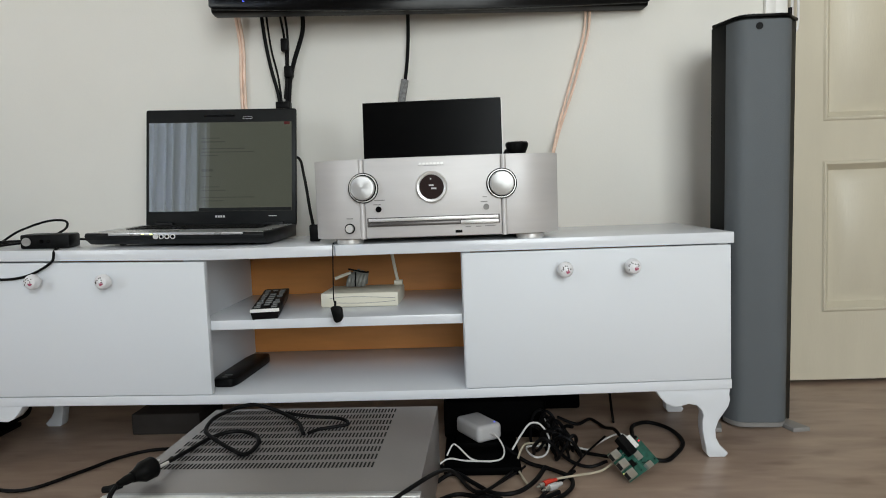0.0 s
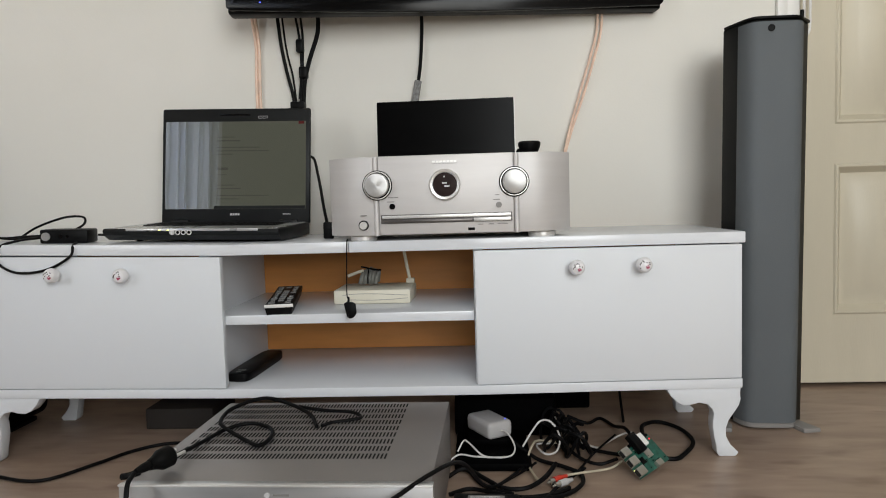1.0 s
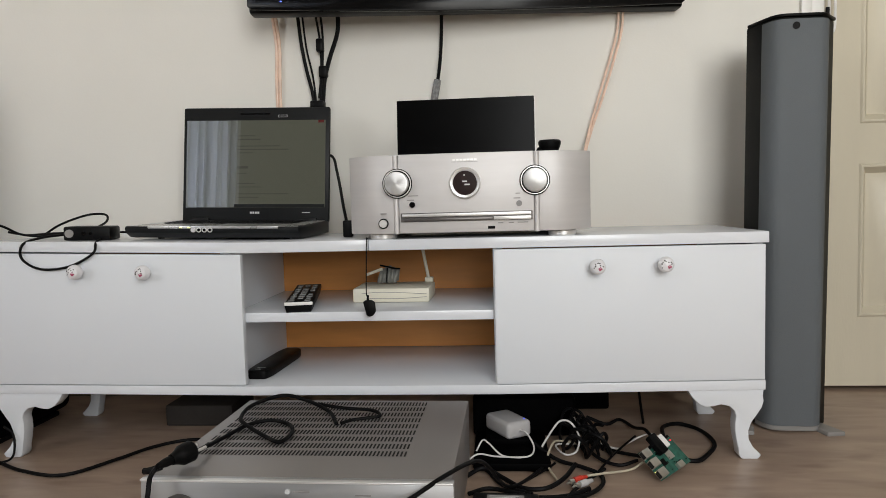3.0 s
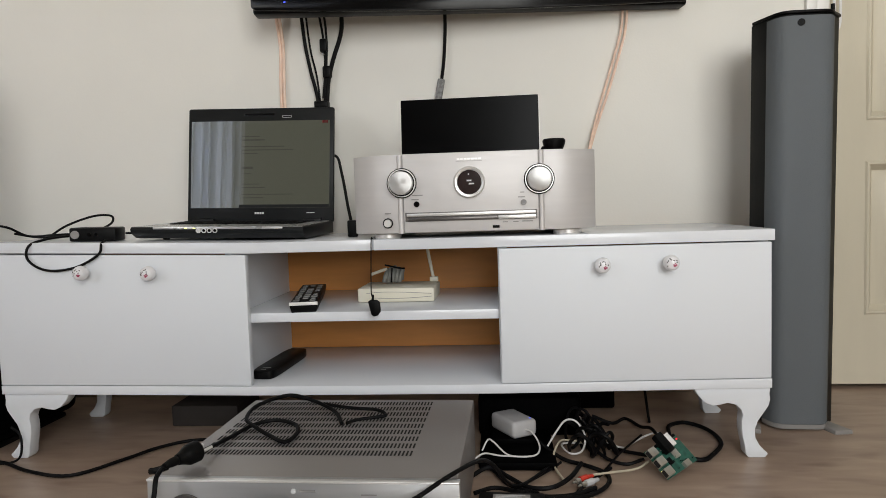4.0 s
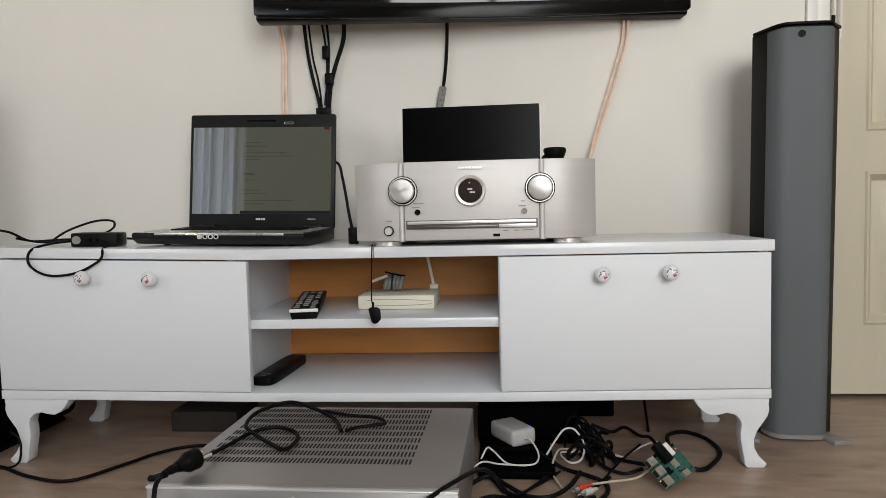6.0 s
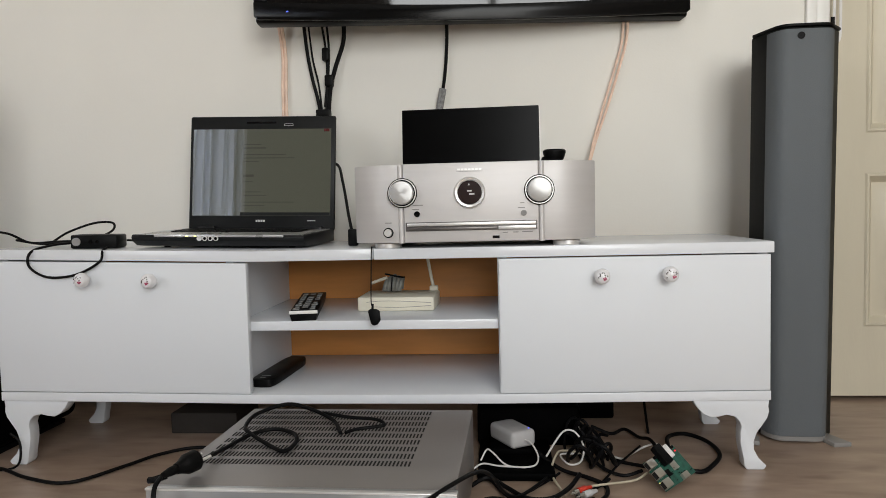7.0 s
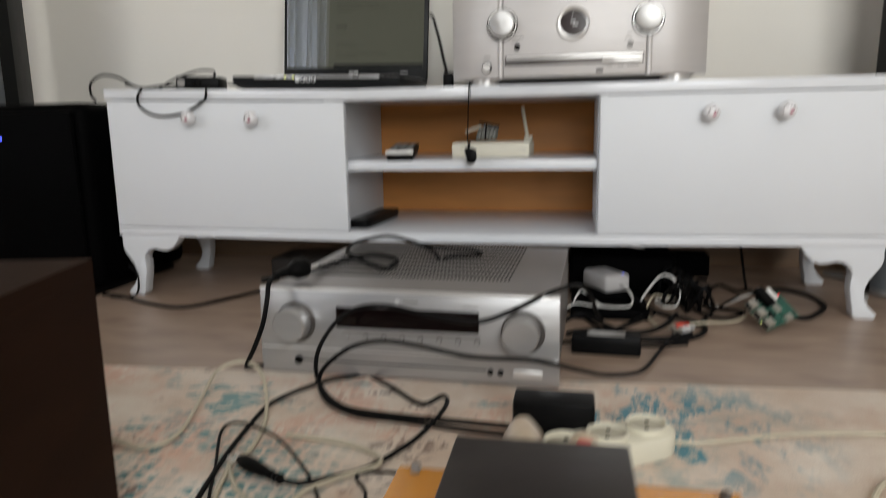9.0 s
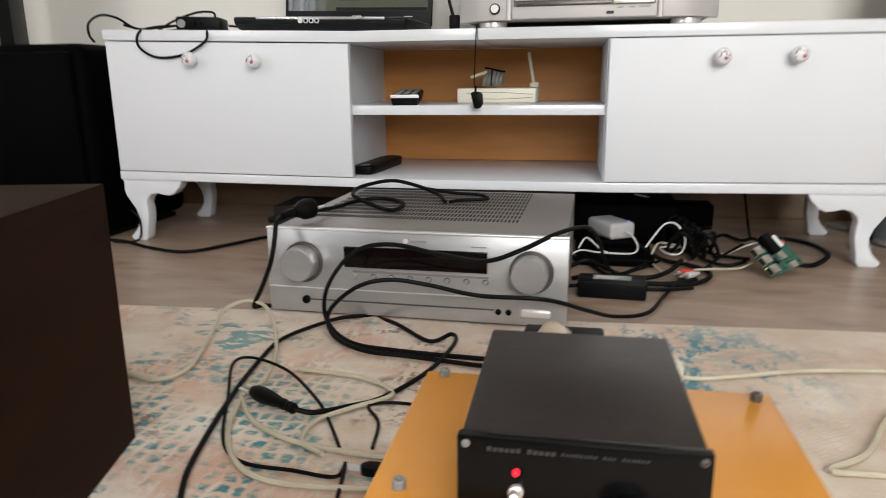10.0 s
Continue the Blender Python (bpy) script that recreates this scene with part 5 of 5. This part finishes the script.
cable("cream_cable", [(1.27, -0.655, 0.0145), (1.246, -0.677, 0.0145), (1.202, -0.749, 0.0145), (1.161, -0.783, 0.0145), (1.204, -0.784, 0.0145), (1.3, -0.79, 0.0145)], 0.0030, CCABLE, CC, "cream cables")


# ---- power strip on the carpet ----
def power_strip():
    e = thing("power_strip", "cream power strip with round sockets lying on the carpet", "power strip", (0.963, -0.670, 0.0112), (0, 0, 33))
    part("body", prism_bm([(0.085 + 0.028 * math.cos(a * math.pi / 8), 0.028 * math.sin(a * math.pi / 8)) for a in range(-4, 5)] + [(-0.085 + 0.028 * math.cos(a * math.pi / 8), 0.028 * math.sin(a * math.pi / 8)) for a in range(4, 13)], 0.0, 0.027, "xy", bevel=0.003), STRIP, e)
    for x in (-0.075, -0.022, 0.031, 0.082):
        s = part("socket", lathe_bm(((0.0, 0.0), (0.0228, 0.0), (0.0228, 0.006), (0.0198, 0.006), (0.0192, 0.0012), (0.0, 0.0010)), (0, 0, 1), (x, 0, 0.0272), n=32), STRIP, e)
        part("well", cyl_bm((x, 0, 0.0288), (0, 0, 1), 0.0186, 0.0186, 0.0008, n=28), STRIPD, s)
        for d in (-0.0095, 0.0095):
            part("hole", cyl_bm((x + d * 0.6, d * 0.75, 0.0296), (0, 0, 1), 0.0026, 0.0026, 0.0008, n=10), BLACKM, s)


power_strip()
solid("black_adapter", box_bm(0.886, 0.976, -0.640, -0.598, 0.0115, 0.066, bevel=0.004), BLACKP, "black rectangular power adapter standing on the carpet", "power adapter")


# ---- under the cabinet, beside the silver receiver ----
def charger():
    e = thing("white_charger", "pale grey white charger block with a small blue light", "charger", (1.0137, 0.0534, 0.0312), (0, 0, 31))
    part("body", box_bm(-0.0290, 0.0290, -0.0455, 0.0455, 0.0, 0.0345, bevel=0.009, seg=4), ADAPTR, e)
    part("lamp", cyl_bm((0.0185, -0.033, 0.0347), (0, 0, 1), 0.0016, 0.0016, 0.001, n=10), LEDB, e, "blue light")


charger()
solid("black_case", box_bm(0.940, 1.160, 0.112, 0.30, 0.0005, 0.088, bevel=0.010, seg=3), BLACKM, "black fabric case under the cabinet", "case")
solid("black_box", box_bm(1.165, 1.262, 0.305, 0.375, 0.0005, 0.056, bevel=0.006), BLACKM, "flat black box in the dark under the cabinet", "box")
solid("set_top_box", box_bm(0.213, 0.374, 0.187, 0.335, 0.0005, 0.050, bevel=0.004), SETTOP, "dark grey set-top box on the floor under the cabinet", "set-top box")
# front part of the pack stands in for deep shade on the floor
bm = box_bm(0.945, 1.092, -0.082, 0.108, 0.0005, 0.018, bevel=0.006)
add_box(bm, 0.968, 1.062, 0.012, 0.106, 0.016, 0.031, bevel=0.004)
solid("charger_rest", bm, BLACKM, "flat black pack under the white charger, spread forward over shaded floor", "pack")

WL = "thin white cable among the black ones under the cabinet"
G = "white cables"
cable("white_cable", [(1.035, 0.018, 0.048), (1.050, 0.000, 0.047), (1.062, -0.024, 0.030), (1.056, -0.050, 0.022), (1.034, -0.060, 0.021), (1.000, -0.050, 0.021), (0.974, -0.03, 0.038), (0.962, -0.02, 0.040), (0.950, -0.03, 0.022)], 0.0018, WCABLE, WL, G)
cable("white_cable", [(1.036, -0.062, 0.021), (0.986, -0.055, 0.021), (0.952, -0.045, 0.021), (0.925, -0.06, 0.006)], 0.0018, WCABLE, WL, G)
cable("white_cable", [(1.078, -0.001, 0.018), (1.099, 0.008, 0.048), (1.117, 0.014, 0.067), (1.137, 0.006, 0.067), (1.153, 0.000, 0.040), (1.144, -0.022, 0.018), (1.120, -0.036, 0.018), (1.109, 0.016, 0.018), (1.149, 0.024, 0.018), (1.188, 0.080, 0.006)], 0.0020, WCABLE, WL, G)
cable("white_cable", [(1.17, 0.09, 0.006), (1.208, 0.048, 0.006), (1.234, 0.027, 0.006), (1.254, 0.053, 0.006), (1.285, 0.064, 0.018), (1.307, 0.062, 0.024), (1.324, 0.034, 0.020)], 0.0020, WCABLE, WL, G)
cable("white_cable", [(1.07, 0.20, 0.095), (1.115, 0.195, 0.082), (1.150, 0.125, 0.05), (1.165, 0.10, 0.02)], 0.0022, WCABLE, WL, G)
cable("cream_cable", [(1.10, -0.15, 0.008), (1.085, -0.06, 0.01), (1.10, -0.01, 0.03), (1.12, 0.01, 0.028), (1.15, 0.02, 0.02)], 0.0022, CCABLE, "thin cream cable among the black ones", "cream cables")
B = "tangle of cables under the cabinet"
TL = "black cable in the tangle under the cabinet"
cable("tangle_cable", [(1.300, 0.015, 0.030), (1.297, 0.080, 0.028), (1.290, 0.15, 0.008), (1.27, 0.215, 0.005), (1.235, 0.18, 0.006), (1.192, 0.19, 0.02)], 0.0036, RUBBER, TL, B)
cable("tangle_cable", [(1.325, -0.030, 0.012), (1.365, -0.038, 0.006), (1.393, -0.014, 0.006), (1.431, 0.054, 0.006), (1.428, 0.134, 0.006), (1.392, 0.175, 0.008), (1.350, 0.142, 0.012), (1.330, 0.06, 0.020)], 0.0044, RUBBER, "black cable in a round loop beside the circuit board", B)
cable("tangle_cable", [(1.266, -0.030, 0.012), (1.218, 0.015, 0.007), (1.187, 0.058, 0.012), (1.160, 0.10, 0.03), (1.14, 0.14, 0.06)], 0.0036, RUBBER, TL, B)
cable("tangle_cable", [(1.256, -0.050, 0.012), (1.219, -0.059, 0.006), (1.182, -0.025, 0.010), (1.154, 0.034, 0.03), (1.15, 0.08, 0.05)], 0.0034, RUBBER, TL, B)
cable("tangle_cable", [(1.274, 0.061, 0.02), (1.220, -0.014, 0.012), (1.167, -0.106, 0.006), (1.121, -0.157, 0.006)], 0.0022, RUBBER, TL, B)
cable("tangle_cable", [(1.06, 0.0, 0.03), (1.105, -0.036, 0.008), (1.148, -0.073, 0.008), (1.178, -0.106, 0.006), (1.172, -0.155, 0.006), (1.130, -0.20, 0.006), (1.06, -0.225, 0.012)], 0.0040, RUBBER, TL, B)
cable("tangle_cable", [(0.935, -0.03, 0.006), (0.945, -0.057, 0.008), (0.972, -0.090, 0.006), (1.000, -0.155, 0.006), (1.05, -0.19, 0.006)], 0.0034, RUBBER, TL, B)
cable("tangle_cable", [(1.10, -0.06, 0.01), (1.083, -0.078, 0.006), (1.044, -0.131, 0.006), (1.020, -0.161, 0.006)], 0.0024, RUBBER, TL, B)
cable("tangle_cable", [(0.93, -0.12, 0.006), (0.965, -0.10, 0.016), (1.00, -0.125, 0.008), (1.035, -0.165, 0.006), (1.075, -0.170, 0.008), (1.11, -0.135, 0.012), (1.135, -0.09, 0.02)], 0.0042, RUBBER, TL, B)
cable("tangle_cable", [(0.94, -0.19, 0.006), (0.975, -0.17, 0.007), (1.02, -0.19, 0.008), (1.06, -0.205, 0.007), (1.11, -0.195, 0.006), (1.15, -0.17, 0.008)], 0.0040, RUBBER, TL, B)
rnd = random.Random(11)
for i in range(8):
    cx, cy, rr = 1.168 + rnd.uniform(-0.025, 0.025), 0.02 + rnd.uniform(-0.05, 0.05), rnd.uniform(0.03, 0.06)
    a0 = rnd.uniform(0, 6.28)
    pts = [(cx + 0.5 * rr * math.cos(a0 + k * 0.9), cy + rr * math.sin(a0 + k * 0.9), 0.006 + 0.030 * (1 + math.sin(a0 * 2 + k * 1.3))) for k in range(8)]
    cable("tangle_cable", pts, rnd.choice((0.0022, 0.003, 0.0036)), RUBBER, TL, B)
cable("wall_lead", [(1.318, 0.19, 0.005), (1.326, 0.25, 0.02), (1.335, 0.33, 0.06), (1.34, 0.40, 0.12), (1.34, 0.42, 0.25)], 0.003, RUBBER, "black lead rising behind the cabinet", B)


def rca(parent_name, loc, to, material, label):
    e = thing(parent_name, label, "plug", loc)
    e.matrix_basis = look(loc, to)
    part("sleeve", lathe_bm(((0.0, 0), (0.0032, 0.0), (0.0048, 0.012), (0.0062, 0.014), (0.0062, 0.030), (0.0, 0.031)), (0, 0, -1), (0, 0, 0), n=16), material, e)
    part("tip", lathe_bm(((0.0, 0), (0.0048, 0.0), (0.0048, 0.009), (0.002, 0.0095), (0.0018, 0.016), (0.0, 0.0165)), (0, 0, -1), (0, 0, -0.031), n=16), TIN, e, "bare metal tip")


rca("phono_plug", (1.150, -0.128, 0.012), (1.106, -0.160, 0.010), RCAR, "red phono plug lying among the cables")
rca("phono_plug", (1.158, -0.142, 0.011), (1.114, -0.174, 0.010), ADAPTR, "white phono plug lying among the cables")
cable("cream_cable", [(1.148, -0.126, 0.012), (1.180, -0.115, 0.012), (1.234, -0.087, 0.008), (1.262, -0.066, 0.014)], 0.0022, CCABLE, "thin cream cable from the phono plugs to the circuit board", "cream cables")
e = thing("laptop_power_brick", "long black power brick with two cords on the floor", "power adapter", (1.003, -0.262, 0.0), (0, 0, -3))
part("body", box_bm(-0.054, 0.054, -0.024, 0.024, 0.0005, 0.030, bevel=0.004), BLACKP, e)
lab = part("label_plate", box_bm(-0.03, 0.03, -0.012, 0.012, 0.0302, 0.0306), TEXTD, e, "grey label")
bm = bmesh.new()
for i in range(4):
    add_box(bm, -0.026, 0.004 + 0.006 * i, -0.009 + 0.005 * i, -0.0068 + 0.005 * i, 0.0307, 0.0309)
part("print_bars", bm, TEXTW, lab)
part("cord", tube_bm([(-0.054, 0, 0.014), (-0.066, 0.002, 0.012), (-0.082, 0.02, 0.006)], 0.0034), RUBBER, e)
part("cord", tube_bm([(0.054, 0, 0.014), (0.085, 0.012, 0.012), (0.13, 0.05, 0.006)], 0.0034), RUBBER, e)


def circuit_board():
    e = thing("circuit_board", "small green single-board computer with metal ports, propped on its cables", "circuit board", (1.297, -0.086, 0.031), (41, -8, 42))
    e.matrix_basis = e.matrix_basis @ Matrix.Scale(1.08, 4)
    part("board", box_bm(-0.0425, 0.0425, -0.028, 0.028, 0.0, 0.0016), PCB, e)
    for y in (-0.019, 0.0, 0.019):
        part("port", box_bm(-0.0445, -0.027, y - 0.0072, y + 0.0072, 0.0018, 0.0125 if y else 0.0135, bevel=0.0006), TIN, e, "shiny metal port")
        part("port_mouth", box_bm(-0.0449, -0.0446, y - 0.0058, y + 0.0058, 0.0032, 0.0112 if y else 0.012), SLOT, e, "dark port mouth")
    part("chip", box_bm(0.004, 0.019, -0.008, 0.007, 0.0018, 0.0034, bevel=0.0004), TIN, e)
    part("chip", box_bm(-0.016, -0.006, -0.012, 0.0, 0.0018, 0.003), BLACKP, e)
    part("pin_header", box_bm(-0.020, 0.032, 0.0225, 0.0272, 0.0018, 0.0105), BLACKP, e)
    rnd = random.Random(8)
    for i in range(16):
        x, y, w, h = rnd.uniform(-0.022, 0.036), rnd.uniform(-0.024, 0.018), rnd.uniform(0.0012, 0.0035), rnd.uniform(0.001, 0.0025)
        part("component", box_bm(x, x + w, y, y + h, 0.00185 + 0.0001 * i, 0.0034 + 0.0001 * i), rnd.choice((BLACKP, TIN, TEXTD, SLOT)), e)
    part("side_port", box_bm(0.006, 0.021, -0.0285, -0.0185, 0.0018, 0.0085), TIN, e)
    part("red_light", box_bm(0.036, 0.0385, 0.017, 0.0195, 0.0018, 0.0034), LEDR, e, "glowing red light")
    part("yellow_light", box_bm(-0.0452, -0.0446, -0.013, -0.0115, 0.004, 0.0055), LEDG, e, "small yellow light")
    part("plug_head", box_bm(-0.014, 0.004, 0.004, 0.040, 0.006, 0.018, bevel=0.002), BLACKP, e, "black video plug")
    part("plug_head", box_bm(0.010, 0.021, 0.010, 0.034, 0.004, 0.0125, bevel=0.0015), FRAMEP, e, "white power plug")


circuit_board()


# ---- near things on the carpet ----
def brown_box():
    e = thing("brown_speaker_box", "dark brown wooden speaker box standing on the carpet", "speaker", (0.4285, -1.1003, 0.0112), (0, 0, 13.3))
    part("cabinet", box_bm(-0.16, 0.16, -0.24, 0.24, 0.0, 0.2298, bevel=0.0), BROWN, e)
    part("top_panel", box_bm(-0.16, 0.16, -0.24, 0.24, 0.230, 0.246, bevel=0.0), BROWN, e)


brown_box()


def small_amp():
    e = thing("small_amplifier", "small black metal amplifier with a red light and toggle switch", "amplifier", (0.9398, -1.136, 0.1985), (0, 0, 0.6))
    part("case", box_bm(-0.0355, 0.0355, -0.0410, 0.047, 0.0025, 0.042, bevel=0.0014), BOXTOP, e)
    f = part("front_plate", box_bm(-0.0362, 0.0362, -0.0455, -0.0412, 0.0015, 0.0428, bevel=0.0008), BLACKG, e, "black front plate")
    for x in (-0.0335, 0.0335):
        for z in (0.0045, 0.0404):
            part("screw", lathe_bm(((0.0, 0), (0.00135, 0), (0.0012, 0.0005), (0.0006, 0.0007), (0.0005, 0.0002), (0.0, 0.0002)), (0, -1, 0), (x, -0.0455, z), n=14), CHAMPD if x > 0 else FOOTG, f)
    x = -0.0272
    for w, h in ((0.0105, 0.0016), (0.0085, 0.0016), (0.0105, 0.0010), (0.0042, 0.0010), (0.0080, 0.0010)):
        bm = bmesh.new()
        q = 0.0
        while q < w - 0.0008:
            k = 0.0009 if h < 0.0013 else 0.0013
            add_box(bm, x + q, x + min(w, q + k), -0.0458, -0.04555, 0.0392 - h * 0.38, 0.0392 + h * (0.38 if int(q * 1e4) % 3 else 0.55))
            q += k + 0.0004
        part("print_bar", bm, TEXTF, f, "faint grey lettering")
        x += w + 0.0012
    part("power_light", lathe_bm(((0.0, 0), (0.0011, 0), (0.0011, 0.0012), (0.0007, 0.0018), (0.0, 0.002)), (0, -1, 0), (-0.0186, -0.0455, 0.0325), n=14), LEDR, f, "glowing red light")
    sw = part("switch_nut", lathe_bm(((0.0, 0), (0.0023, 0), (0.0023, 0.0014), (0.0016, 0.002), (0.0015, 0.004), (0.0, 0.004)), (0, -1, 0), (-0.0186, -0.0455, 0.0262), n=12), SATIN, f)
    part("switch_lever", cyl_bm((-0.0186, -0.0520, 0.0285), (0, -1, 0.55), 0.0007, 0.0011, 0.009, n=12), SATIN, sw)
    part("volume_knob", lathe_bm(((0.0, 0), (0.0085, 0), (0.0082, 0.010), (0.0072, 0.011), (0.0, 0.011)), (0, -1, 0), (0.0145, -0.0455, 0.0205), n=28), BLACKP, f)
    part("lead_plug", lathe_bm(((0.0, 0), (0.006, 0.0), (0.007, 0.010), (0.0092, 0.022), (0.0098, 0.040), (0.0060, 0.054), (0.0, 0.056)), (-0.10, 1, 0.05), (-0.006, 0.0476, 0.0190), n=22), PLUGC, e, "cream lead plug")
    g = part("lead_plug", lathe_bm(((0.0, 0), (0.006, 0.0), (0.0066, 0.010), (0.0086, 0.022), (0.0088, 0.036), (0.0070, 0.044), (0.0, 0.045)), (0.06, 1, 0.04), (0.0165, 0.0586, 0.0120), n=22), PLUGG, e, "cream and gilt lead plug")
    part("collar", lathe_bm(((0.0, 0), (0.0034, 0.0), (0.0034, 0.002), (0.0, 0.0022)), (0.1, 0.2, 1), (0.0188, 0.088, 0.0205), n=16), RCAR, g, "red collar")
    part("terminal_block", box_bm(0.002, 0.026, 0.0475, 0.058, 0.016, 0.032, bevel=0.001), BLACKP, e)


small_amp()


def orange_stand():
    e = thing("orange_stand", "orange acrylic board with corner screws on a dark low stand", "stand", (0.9455, -1.120, 0.0112))
    part("board", box_bm(-0.0805, 0.0840, -0.105, 0.0785, 0.1815, 0.1865, bevel=0.001), ORANGE, e, "orange acrylic board")
    for x, y in ((-0.0705, 0.0735), (0.076, 0.0705), (-0.0690, -0.026), (0.0735, -0.092)):
        part("screw", lathe_bm(((0.0, 0), (0.0026, 0), (0.0026, 0.0032), (0.0022, 0.0037), (0.0014, 0.0037), (0.0012, 0.0015), (0.0, 0.0015)), (0, 0, 1), (x, y, 0.1866), n=16), CHAMPD if x > 0 else FOOTG, e, "metal screw")
    part("body", box_bm(-0.072, 0.072, -0.09, 0.062, 0.0, 0.181, bevel=0.003), STOOLW, e, "dark stand below")


orange_stand()


def flat_plug():
    e = thing("flat_plug", "flat dark grey plug lying on the carpet beside the stand", "plug", (0.776, -0.852, 0.0115), (0, 0, 4))
    part("body", prism_bm([(-0.014, 0.0), (-0.012, -0.005), (-0.006, -0.0068), (0.030, -0.0068), (0.030, 0.0068), (-0.006, 0.0068), (-0.012, 0.005)], 0.0, 0.009, "xy", bevel=0.002), BLACKP, e)
    part("collar", tube_bm([(-0.012, 0, 0.0045), (-0.022, 0.001, 0.0045), (-0.034, 0.004, 0.004)], 0.0035, n=8, flat=0.7), ADAPTR, e, "pale grey lead end")


flat_plug()
